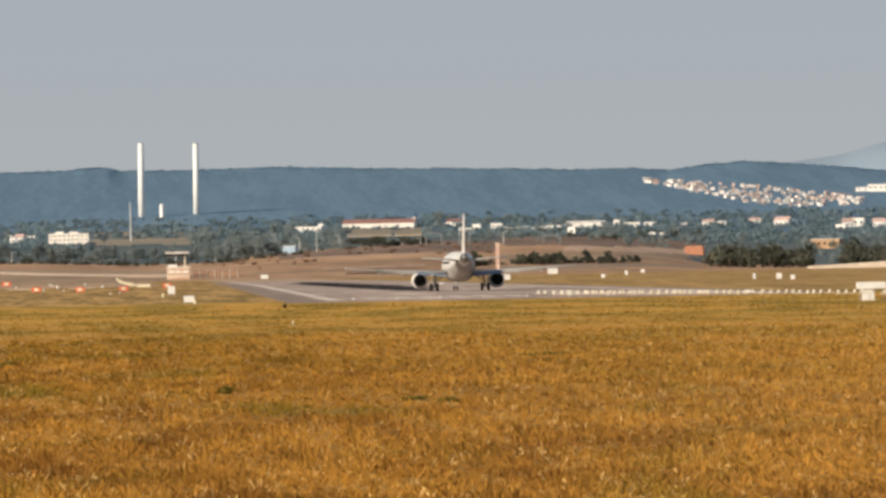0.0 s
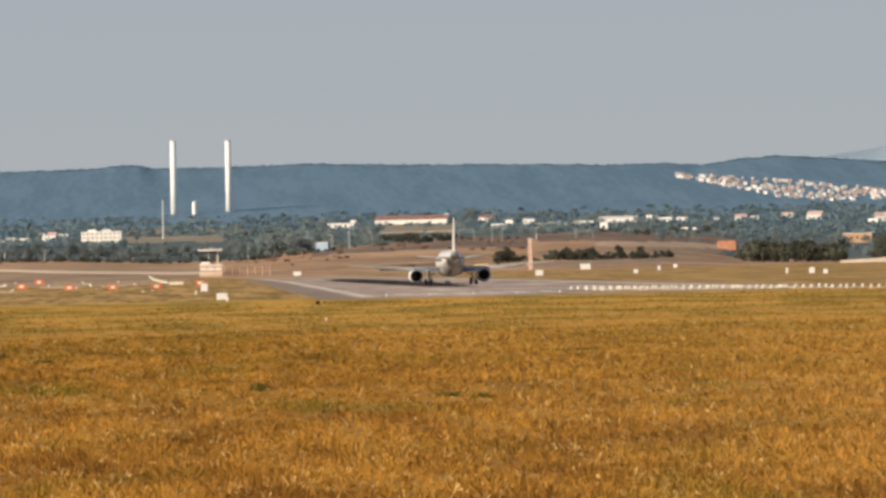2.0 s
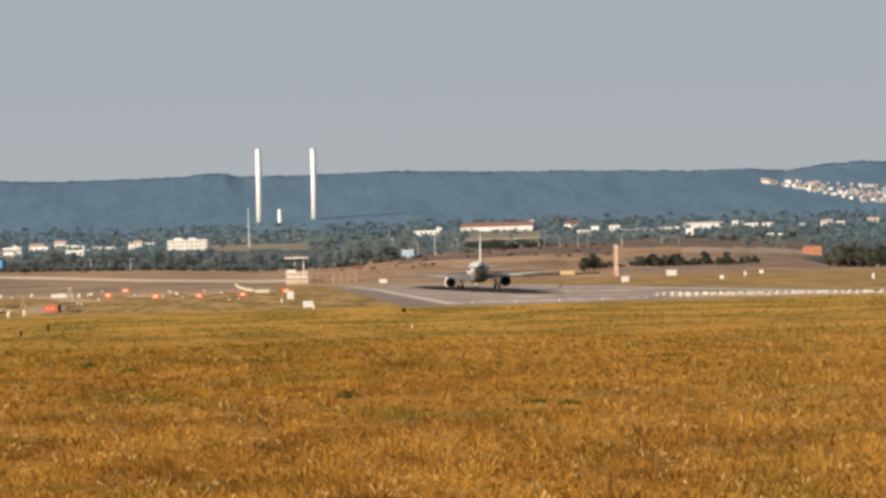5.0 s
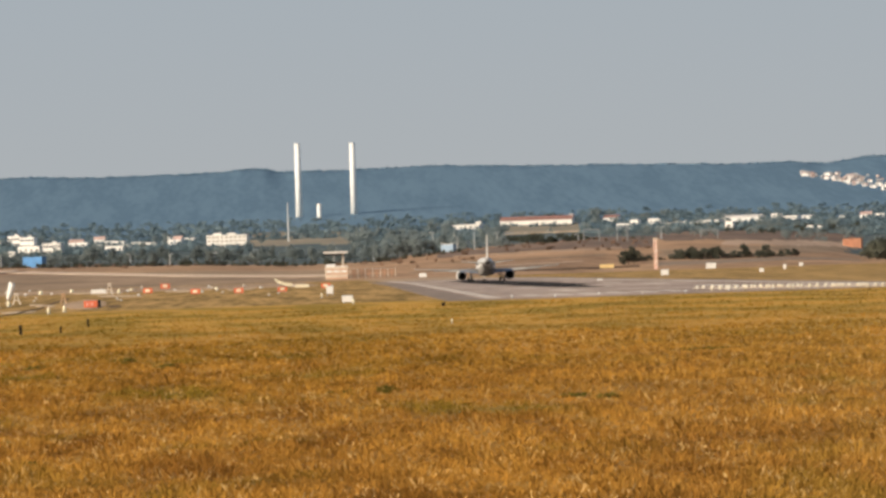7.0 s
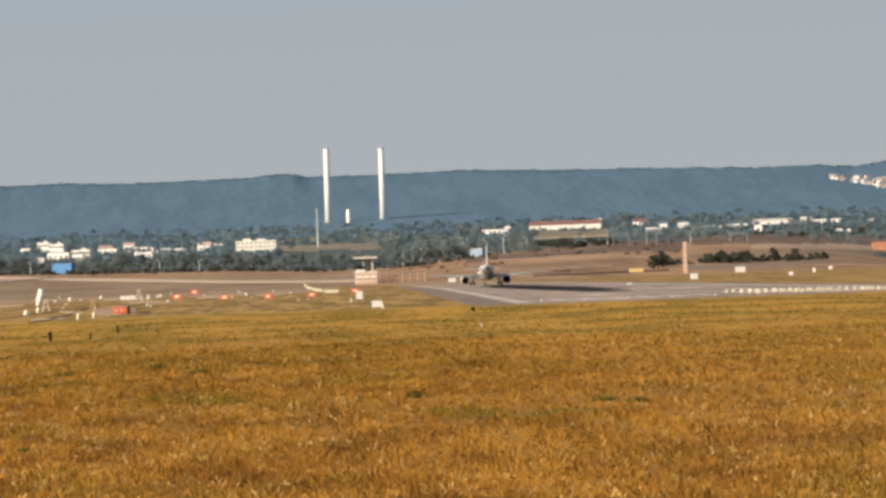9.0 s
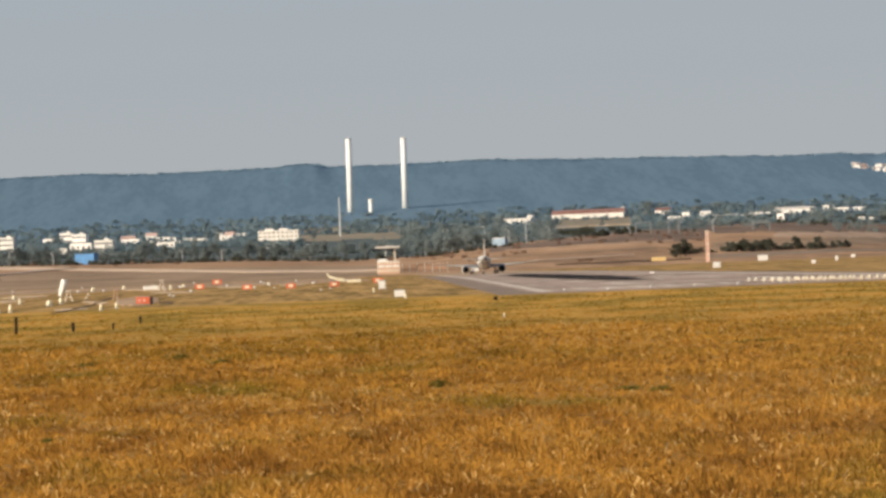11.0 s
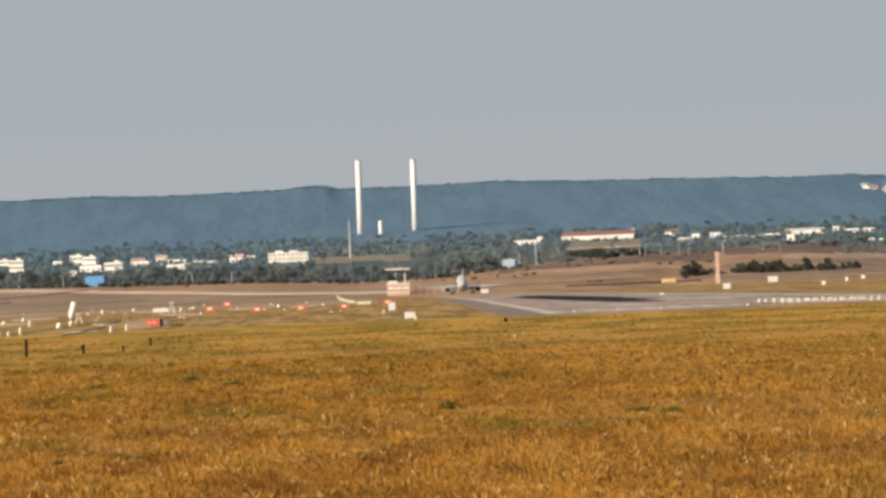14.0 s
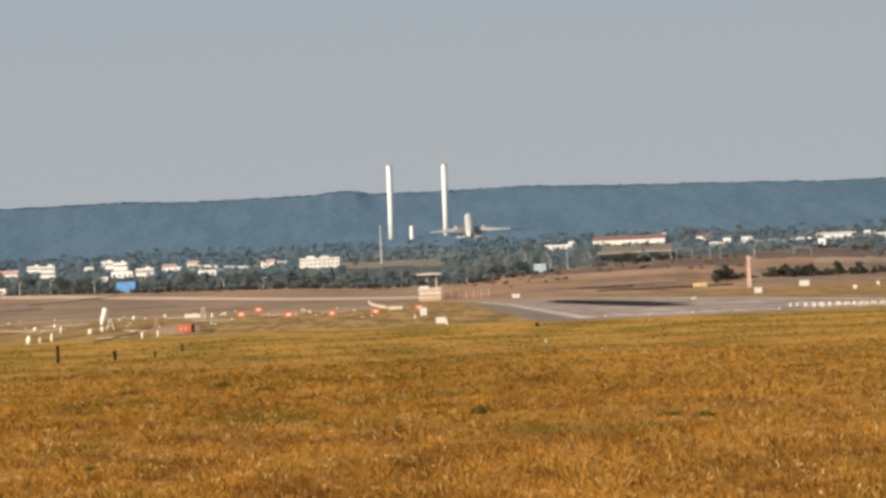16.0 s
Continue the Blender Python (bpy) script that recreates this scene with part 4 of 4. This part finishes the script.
def ring_y(cx, y, cz, r, n=10):
    return [(cx + r * math.cos(2 * math.pi * i / n), y, cz + r * math.sin(2 * math.pi * i / n)) for i in range(n)]


for i in range(14):
    yy = 860 - 29 * i
    build_light_bar(yy, 0.46 + (860 - yy) * 0.00275)


def on_field(az, e):
    d = EYE * FL / -e
    return (*polar(az, d), d)


def build_marker(az, e, w=1.5, h=0.95, label="red and white runway marker board on short legs"):
    """A signal-red board and pale middle panel, painting a marker's glow and bright core."""
    x, y, d = on_field(az, e)
    top = thing("marker_board", label, "marker board", pose(x, y, 0, 0, 0, rng.uniform(-8, 8)), "red marker boards")
    part("board", box((w, 0.16, h * 0.8), (0, 0, h * 0.6), 0.03), m_red, top)
    # pale colour in place of the glowing centre
    part("panel", box((w * 0.5, 0.05, h * 0.46), (-w * 0.02, -0.1, h * 0.62), 0.01), m_lamp, top, "pale panel painting the marker's bright core")
    for s in (-1, 1):
        part("leg", rod((s * w * 0.35, 0, -0.1), (s * w * 0.35, 0, h * 0.25), 0.05), m_pole, top)


for az, e in ((-127, -33), (-50, -34), (27, -34), (-211, -29), (-180, -22), (104, -30)):
    build_marker(az, e, 1.75 * 34 / -e, 1.15 * 34 / -e)


def build_sign(name, label, az, e, w, h, legs, face=None, bars=0, turn=0.0, thick=0.22, lift=None):
    x, y, d = on_field(az, e)
    z0 = lift if lift is not None else 0.25 * h
    top = thing(name, label, "sign", pose(x, y, 0, 0, 0, turn), "airfield signs")
    part("board", box((w, thick, h), (0, 0, z0 + h / 2), 0.03), face or m_sign, top)
    part("frame", box((w + 0.1, thick * 0.6, 0.08), (0, 0.02, z0 + h + 0.03)), m_pole, top)
    for i in range(legs):
        part("leg", rod((w * (-0.4 + 0.8 * i / max(1, legs - 1)), 0, -0.1), (w * (-0.4 + 0.8 * i / max(1, legs - 1)), 0, z0), 0.06), m_pole, top)
    for i in range(bars):
        part("bar", box((w * 0.2, 0.03, h * 0.42), (w * (-0.26 + 0.34 * i), -thick / 2 - 0.012, z0 + h * 0.5)), m_palered, top)
    return top


m_palered = mat("pale_lettering", (0.78, 0.42, 0.34), dark=0.9, scale=1)
build_sign("taxiway_sign", "white enamel airfield sign on two legs", 142, -57, 1.2, 0.72, 2)
build_sign("distance_sign", "white upright airfield sign with a red rim", 111, -42, 1.05, 1.2, 2)
hold = build_sign("holding_sign", "red holding position sign with pale bars", -312, -52, 1.75, 0.86, 3, m_red, 2)
# black box added to stand for the shade at the sign's right end
part("shade_box", box((0.42, 0.7, 0.98), (1.02, 0.1, 0.65), 0.03), m_black, hold, "added black box for the sign's shaded end")
build_sign("long_sign", "long white airfield board on low legs", -298, -27, 3.6, 0.9, 4, lift=0.35)
build_sign("yellow_sign", "long yellow-white airfield board beyond the runway", 602, -16.5, 5.6, 1.5, 4, m_yellow, lift=1.6)
for az, e, w, h in ((786, -18, 3.6, 2.0), (704, -27, 1.8, 1.3), (875, -26, 1.0, 0.9), (916, -22, 0.8, 1.3), (945, -18, 1.4, 1.2), (1142, -33, 0.5, 1.0), (1186, -34, 1.0, 1.05), (1210, -35, 0.8, 0.8), (276, -16.2, 3.0, 1.6), (589, -31, 1.0, 0.3), (1130, -58, 0.6, 0.35)):
    build_sign("field_cabinet", "small white equipment cabinet in the airfield grass", az, e, w, h, 2, thick=min(0.8, w * 0.6), lift=0.2 * h)


def build_gantry():
    """The wide white board over a white cabinet, near the approach lamps."""
    x, y, d = on_field(1343, -74)
    u = d / FL
    top = thing("monitor_board", "wide white board above a white equipment cabinet", "equipment", pose(x, y, 0))
    z = EYE - 47 * u
    part("board", box((53 * u, 0.5, 12 * u), (6 * u, 0.3, z), 0.03), m_sign, top)
    part("cabinet", box((10.6 * u, 0.6, 18 * u), (-5.4 * u, 0, EYE - 64 * u), 0.03), m_sign, top, "white cabinet half")
    part("cabinet", box((9.8 * u, 0.6, 17.4 * u), (5.3 * u, 0.02, EYE - 64.2 * u), 0.03), m_sign, top, "white cabinet half")
    part("plinth", box((24 * u, 0.8, 0.12), (0, 0, 0.05)), m_bank, top)
    for s in (-14, 27):
        part("post", rod((s * u, 0.4, -0.2), (s * u, 0.4, z - 5 * u), 0.05), m_pole, top)


build_gantry()


def build_post(az, e, h, w=0.14):
    x, y, d = on_field(az, e)
    top = thing("marker_post", "short dark weathered wooden post in the grass", "post", pose(x, y, 0, rng.uniform(-3, 3), rng.uniform(-3, 3), 0), "wooden posts")
    part("stake", box((w, w, h + 0.3), (0, 0, h / 2 - 0.15), 0.02), m_post, top)
    part("cap", box((w * 1.1, w * 1.1, 0.04), (0, 0, h + 0.02)), m_post, top)


for az, e, h, w in ((-538, -94, 1.15, 0.2), (-437, -93, 0.62, 0.22), (-367, -92, 0.42, 0.14), (-318, -83, 0.55, 0.16), (311, -67, 0.32, 0.34)):
    build_post(az, e, h, w)


def build_cone(az, e, w, h):
    x, y, d = on_field(az, e)
    top = thing("edge_marker", "small white edge marker standing in the grass", "edge marker", pose(x, y, 0), "white edge markers")
    part("body", loft([ring_z(0, 0, z, r, 12) for z, r in ((0.02, w * 0.5), (h * 0.75, w * 0.42), (h, w * 0.2))]), m_lamp, top, smooth=True)
    part("base", box((w * 1.2, w * 1.2, 0.06), (0, 0, 0.03)), m_pole, top)


for az, e, w, h in ((-387, -58, 0.42, 0.75), (-359, -56, 0.42, 0.8), (-587, -59, 0.75, 0.95), (-568, -57, 0.4, 0.6), (-547, -56, 0.45, 1.0), (325, -97, 0.12, 0.3), (-530, -42, 0.5, 1.0), (-478, -46, 0.9, 0.8), (-575, -36, 1.0, 0.7), (-540, -32, 0.9, 0.8),
                    (-457, -43, 0.6, 0.9), (-400, -24, 1.2, 1.2), (-345, -22, 1.2, 1.0), (-262, -26, 0.8, 1.2), (96, -45, 0.3, 0.7), (152, -58, 0.3, 0.6), (-90, -24, 0.8, 0.7), (-240, -22, 1.3, 0.8)):
    build_cone(az, e, w, h)


def build_windsock(az, e):
    """A pole with a limp white sleeve."""
    x, y, d = on_field(az, e)
    top = thing("windsock", "limp white windsock hanging from its pole", "windsock", pose(x, y, 0, 0, 9, 0))
    h = 39 * d / FL
    part("pole", rod((0, 0, -0.3), (0, 0, h), 0.08, 0.06), m_pole, top)
    part("hoop", loft([ring_z(0.2, 0, z, 0.42) for z in (h - 0.12, h - 0.04)]), m_sign, top)
    part("sleeve", loft([[(cx + r * math.cos(i * 0.5236), r * 0.8 * math.sin(i * 0.5236), z) for i in range(12)] for cx, z, r in ((0.25, h - 0.05, 0.5), (0.32, h * 0.8, 0.58), (0.2, h * 0.55, 0.52), (0.05, h * 0.3, 0.42), (0.02, h * 0.2, 0.26))]), m_sign, top, "limp white cloth sleeve", smooth=True)
    part("footing", box((0.7, 0.7, 0.3), (0, 0, 0.1)), m_bank, top)


build_windsock(-459, -38)


def build_taxi_light(x, y, r, h):
    top = thing("taxiway_light", "small pale taxiway light on a low stub", "taxiway light", pose(x, y, 0), "taxiway lights")
    part("stub", rod((0, 0, -0.1), (0, 0, h * 0.5), r * 0.5), m_pole, top)
    part("cap", loft([ring_z(0, 0, z, k, 10) for z, k in ((h * 0.5, r * 0.9), (h * 0.7, r), (h, r * 0.55))]), m_sign if rng.random() < 0.6 else m_bank, top, smooth=True)


for i in range(34):
    d = rng.uniform(1150, 2600)
    x, y = polar(rng.uniform(-650, 90), d)
    build_taxi_light(x, y, rng.uniform(1.6, 3.4) * d / FL, rng.uniform(3, 5) * d / FL)
def field_strip(name, a0, e0, a1, e1, thick, material, label, category):
    """A worn strip on the level field between two headings and heights below the level; thick in the same small angle."""
    rows = [(a0 + (a1 - a0) * k / 10, e0 + (e1 - e0) * k / 10) for k in range(11)]
    bm = bmesh.new()
    pair = []
    for k, (a, e) in enumerate(rows):
        t = thick * (0.35 + 0.65 * math.sin(math.pi * (k + 0.5) / 11)) * (1 + 0.3 * noise.noise((a * 0.1, e, 2)))
        p, q = [EYE * FL / -(e + o) for o in (-t / 2, t / 2)]
        lo, hi = land(a, p) + 0.05, land(a, q) + 0.05
        pair.append([bm.verts.new((*polar(a, p), lo)), bm.verts.new((*polar(a, q), hi)), bm.verts.new((*polar(a, q), hi - 0.3)), bm.verts.new((*polar(a, p), lo - 0.3))])
    for p, q in zip(pair, pair[1:]):
        for i in range(4):
            bm.faces.new((p[i], p[(i + 1) % 4], q[(i + 1) % 4], q[i]))
    bm.faces.new(pair[0]), bm.faces.new(pair[-1])
    return tagged(part(name, bm, material), label, category, kind="structure")


field_strip("sign_pad", -362, -45, -285, -43, 15, m_apron, "dull mauve paved pad around the holding sign", "paving")
for a0, e0, a1, e1, t in ((-348, -32, -400, -45, 2.6), (-395, -47, -475, -60, 2.6), (-285, -48, -258, -49, 3)):
    field_strip("ditch", a0, e0, a1, e1, t, m_ditch, "narrow strip of bare dark earth in dry grass", "ditch")
for a0, e0, a1, e1, t in ((-640, -34, -520, -36, 4), (-565, -29, -480, -28, 3.5), (-420, -41, -375, -45, 4), (-345, -23, -255, -25, 3.2), (-300, -29.5, -220, -32, 3), (-180, -25, -120, -26, 3), (-70, -26, -20, -25, 2.6),
                          (-470, -54, -410, -53, 3.5)):
    field_strip("bare_patch", a0, e0, a1, e1, t, m_gravel, "pale worn strip of dry gravel and straw", "worn ground")
ribbon("old_track", ((-760, 3160), (-600, 3250), (-440, 3440)), 34, 0.10, m_asphalt, "dark old asphalt track in the far field", "track")


for i in range(11):     # the lamps across the runway's near end
    build_taxi_light(27 + 4.8 * i, 811, 0.11, rng.uniform(0.32, 0.5))
for a0, e0, a1, e1 in ((-640, 1, -560, 3), (-590, 10, -425, 19)):
    ribbon("earth_track", [(a0 + (a1 - a0) * k / 4, on_slope(a0 + (a1 - a0) * k / 4, e0 + (e1 - e0) * k / 4, 2975, 3495)) for k in range(5)], 20, 0.2, m_ploughed, "dark bare earth track in the far field", "track")


def build_trestle(az, e, w, h, material):
    x, y, d = on_field(az, e)
    top = thing("trestle", "pale timber trestle frame standing in dry grass", "trestle", pose(x, y, 0, 0, 0, 10))
    for s in (-1, 1):
        part("leg", rod((s * w * 0.5, 0, -0.1), (s * w * 0.12, 0, h), 0.13, 0.1), material, top)
    part("crossbar", box((w * 0.7, 0.16, 0.16), (0, 0, h * 0.45)), material, top)
    part("head", box((w * 0.55, 0.4, 0.3), (0, 0, h + 0.12), 0.04), material, top)


build_trestle(-443, -40, 1.25, 1.6, m_bank)
build_trestle(-360, -41, 1.0, 1.4, m_tan)
build_trestle(-278, -27, 1.6, 2.4, m_bank)


def build_barrier():
    """Two long low white pieces, one of them tilted."""
    top = thing("barrier", "long white barrier boards lying beside the apron", "barrier", pose(*polar(45, 1850), 0))
    u = 1850 / FL
    bm = loft([[(x * u, dy, EYE + (e + de) * u) for dy, de in ((-0.2, -2.5), (0.2, -2.5), (0.2, 2.5), (-0.2, 2.5))] for x, e in ((-31, -9), (-26, -14), (-14, -18.5), (0, -21))])
    part("tilted_board", bm, m_lamp, top)
    part("flat_board", box((24 * u, 0.5, 6.4 * u), (17 * u, 0, EYE - 23.6 * u), 0.04), m_lamp, top, "cream-white flat board")
    for x, e in ((-26, -16), (-12, -21), (7, -26), (27, -26)):
        part("leg", rod((x * u, 0, -0.1), (x * u, 0, EYE + e * u), 0.07), m_pole, top)


build_barrier()


def build_station():
    """The instrument landing hut at the runway's end with its canopy mast."""
    d = 3010
    u = d / FL
    x, y = polar(124, d)
    zb = land(124, d)
    top = thing("equipment_hut", "white and orange landing-system hut beyond the runway", "hut", pose(x, y, zb))

    def z(e):
        return EYE + e * u - zb
    part("wall", box((40 * u, 4, z(8) + 0.5), (0, 0, z(8) / 2 - 0.25), 0.05), m_bank, top)
    part("roof_slab", box((42 * u, 4.3, 0.3), (0, 0, z(9))), m_sign, top)
    part("upper_house", box((16 * u, 2.4, 5 * u), (-10 * u, -0.2, z(11)), 0.05), m_sign, top)
    for i in range(3):
        part("panel", box((9 * u, 0.12, 5 * u), ((-13 + 13 * i) * u, -2.05, z(1))), m_sign, top)
    for i in range(3):
        part("stripe", box((39 * u, 0.1, 1.8 * u), (0, -2.08, z(-11 + 7.5 * i))), m_salmon, top, "salmon painted stripe")
    part("mast", rod((12 * u, 0, z(8)), (12 * u, 0, z(32)), 0.35), m_bank, top)
    part("canopy", box((43 * u, 2.6, 3.6 * u), (-1 * u, 0, z(34)), 0.1), m_sheet, top, "pale flat canopy")
    part("canopy_edge", box((30 * u, 2.4, 2.4 * u), (-4 * u, 0, z(30))), m_post, top, "dark canopy underside")
    x, y = polar(188, d + 6)
    arr = thing("localizer_array", "row of orange and white antenna posts", "antenna array", pose(x, y, land(188, d + 6)))
    zb = land(188, d + 6)
    for i in range(13):
        xx = (-40 + 80 * i / 12) * u
        a = part("antenna", box((1.3 * u, 0.3, 11 * u + 1.2), (xx, 0, z(-2) - 0.6), 0.03), m_salmon if i % 2 else m_bank, arr)
        part("element", box((0.3, 1.6, 0.3), (xx, -0.4, z(3.2))), m_sign, a)
    for e in (-5, 0):
        part("rail", box((84 * u, 0.2, 1.2 * u), (0, 0.2, z(e))), m_salmon, arr)


m_salmon = mat("salmon_paint", (0.66, 0.36, 0.22), dark=0.85, scale=2)
build_station()


def build_tower(az, e0, e1):
    """The slim orange-white lattice tower."""
    d = 3120
    u = d / FL
    x, y = polar(az, d)
    zb = land(az, d)
    top = thing("lattice_tower", "slim orange and white lattice tower by the road", "tower", pose(x, y, zb))
    h = EYE + e1 * u - zb
    w = 3.3 * u
    for sx in (-1, 1):
        for sy in (-1, 1):
            part("corner_post", rod((sx * w * 0.8, sy * w * 0.8, -0.3), (sx * w * 0.65, sy * w * 0.65, h), 0.26), m_blush, top)
    n = 6
    for i in range(n):
        z0, z1 = h * i / n, h * (i + 1) / n
        m = m_bank if i % 2 else m_blush
        for s in (-1, 1):
            part("panel", box((w * 1.4, 0.1, (z1 - z0) * 0.97), (0, s * w * 0.72, (z0 + z1) / 2)), m, top)
        part("brace", rod((-w * 0.75, -w * 0.78, z0), (w * 0.75, -w * 0.78, z1), 0.12), m_sign, top)
    part("platform", box((w * 2.5, w * 2.2, 0.5), (0, 0, h)), m_bank, top)


m_blush = mat("faded_orange_paint", (0.78, 0.50, 0.38), dark=0.85, scale=2)
build_tower(689, -15, 40)


def build_lamp_post(az, e0, e1, arm):
    d = on_slope(az, e0, 3480, 4100)
    u = d / FL
    x, y = polar(az, d)
    top = thing("street_lamp", "pale galvanised street lamp before the trees", "street lamp", pose(x, y, land(az, d)), "street lamps")
    h = (e1 - e0) * u
    part("pole", rod((0, 0, -0.3), (0, 0, h), 0.24, 0.15), m_pale_pole, top)
    part("arm", rod((0, 0, h), (arm, 0, h + 0.25), 0.1), m_pale_pole, top)
    part("lamp_head", box((0.9, 0.4, 0.22), (arm, 0, h + 0.25), 0.05), m_sign, top)


for az, e0, e1 in ((-14, 19, 44), (264, 30, 49), (296, 32, 63), (339, 30, 56), (369, 31, 65), (410, 36, 58), (220, 26, 45), (-91, 21, 40), (190, 18, 40), (-468, 25, 45), (-383, 26, 44), (-240, 21, 42), (553, 36, 48), (-600, 28, 50), (-545, 28, 52), (-640, 29, 47),
                   (640, 40, 58), (700, 39, 60), (120, 14, 36), (-170, 20, 40)):
    build_lamp_post(az, e0, e1, rng.choice((-1.3, 1.3)))


def build_gate(a0, a1, e0, e1):
    d = on_slope((a0 + a1) / 2, e0, 3480, 4100)
    u = d / FL
    x, y = polar((a0 + a1) / 2, d)
    top = thing("sign_gantry", "pale steel road gantry before the trees", "gantry", pose(x, y, land((a0 + a1) / 2, d)))
    w, h = (a1 - a0) * u, (e1 - e0) * u
    for s in (-1, 1):
        part("post", box((0.42, 0.42, h + 0.6), (s * w / 2, 0, h / 2 - 0.3), 0.05), m_pole, top)
    part("beam", box((w + 0.42, 0.42, 0.42), (0, 0, h), 0.05), m_pole, top)


build_gate(563, 590, 36, 57)
build_gate(622, 640, 38, 62)
build_gate(770, 800, 38, 52)


# ---- the bird ----
def build_bird():
    top = thing("bird", "small dark bird swooping low over the field", "bird")
    part("body", loft([ring(0, y, z, r, r * 0.9, 12) for y, z, r in ((0.115, 0.0, 0.005), (0.10, 0.002, 0.022), (0.075, 0.004, 0.034), (0.05, 0.0, 0.040), (0.0, 0.0, 0.050), (-0.05, 0.0, 0.038), (-0.09, 0.0, 0.016))]), m_bird, top, smooth=True)
    part("beak", rod((0, 0.112, 0), (0, 0.135, -0.002), 0.006, 0.001, 6), m_bird, top)
    tail = [[(x * w, y, 0.004 * k) for x, k in ((-1, -1), (1, -1), (1, 1), (-1, 1))] for y, w in ((-0.07, 0.012), (-0.12, 0.03), (-0.155, 0.042))]
    part("tail", loft(tail), m_bird, top)
    wings = []
    for s in (1, -1):
        secs = ((0.02, 0.06, 0.15, 0.014), (0.08, 0.08, 0.145, 0.011), (0.145, 0.05, 0.11, 0.008), (0.195, -0.02, 0.03, 0.004))
        rings = [[(s * x, y, t), (s * x, y - ch * 0.5, t * 1.2), (s * x, y - ch, 0), (s * x, y - ch * 0.5, -t)] for x, y, ch, t in secs]
        wings.append(part("wing", loft(rings), m_bird, top))
    return top, wings


bird, bird_wings = build_bird()


# ---- what moves ----
def motions():
    track = ((0, 0, 1090, 0, 0), (1, 0, 1158, 0, 0), (2, 0, 1236, 0, 0), (3, 0, 1322, 0, 0), (4, 0, 1419, 0, 0), (5, 0, 1522, 0, 0), (6, 0, 1630, 0, 0), (7, 0, 1745, 0, 0), (8, 0, 1873, 0, 0), (9, 0, 2014, 0, 0), (10, 0, 2163, 0, 0),
             (11, 0, 2315, 0, 0), (12, -0.3, 2468, 0, 0), (13, -0.9, 2610, 0, 0.5), (13.5, -1.2, 2685, 0, 3), (14, -1.6, 2768, 0.4, 6), (14.3, -2.1, 2808, 1.5, 10.5), (14.6, -2.7, 2848, 4.4, 12.5), (15, -3.4, 2905, 8.9, 15.5),
             (15.3, -3.7, 2965, 13.2, 16.5), (15.6, -3.9, 3030, 18.2, 17), (16, -4.3, 3115, 27, 17.5))
    walk(airliner, [(t, pose(RUNWAY_X + x, d, z + 0.06, tilt)) for t, x, d, z, tilt in track])
    flight = ((0, 1300, 900, 170), (8, 1700, 800, 160), (13, 1900, 900, 150), (14.2, 1900, 1500, 140), (14.5, 800, 560, 134), (14.6, 595, 258, 128), (14.7, 397, -26, 116), (14.8, 290, -265, 104), (14.9, 230, -500, 96), (15.2, 200, -560, 84), (15.6, 380, -580, 86), (15.7, 480, -550, 92),
              (15.8, 689, -385, 98), (15.9, 920, -158, 104), (16, 1180, 90, 110))
    rows = []
    for i, (t, az, e, d) in enumerate(flight):
        p = Vector((*polar(az, d), EYE + e * d / FL))
        t2, az2, e2, d2 = flight[min(i + 1, len(flight) - 1)] if i < len(flight) - 1 else (16.1, 1440, 260, 116)
        q = Vector((*polar(az2, d2), EYE + e2 * d2 / FL))
        heading = math.degrees(math.atan2(-(q - p).x, (q - p).y))
        rows.append((t, p, heading))
    turned, last = [], rows[0][2]
    for t, p, hd in rows:
        step = (hd - last + 180) % 360 - 180
        last += max(-80, min(80, step))
        turned.append((t, pose(p.x, p.y, p.z, -30 if t < 15 else 40, 12 if t < 15 else -30, last)))
    walk(bird, turned)
    beats = [(k * 0.25, 28 if k % 2 else -18) for k in range(65)]
    for wing, s in zip(bird_wings, (1, -1)):
        walk(wing, [(t, pose(0, 0, 0, 0, -s * a, 0)) for t, a in beats])


motions()
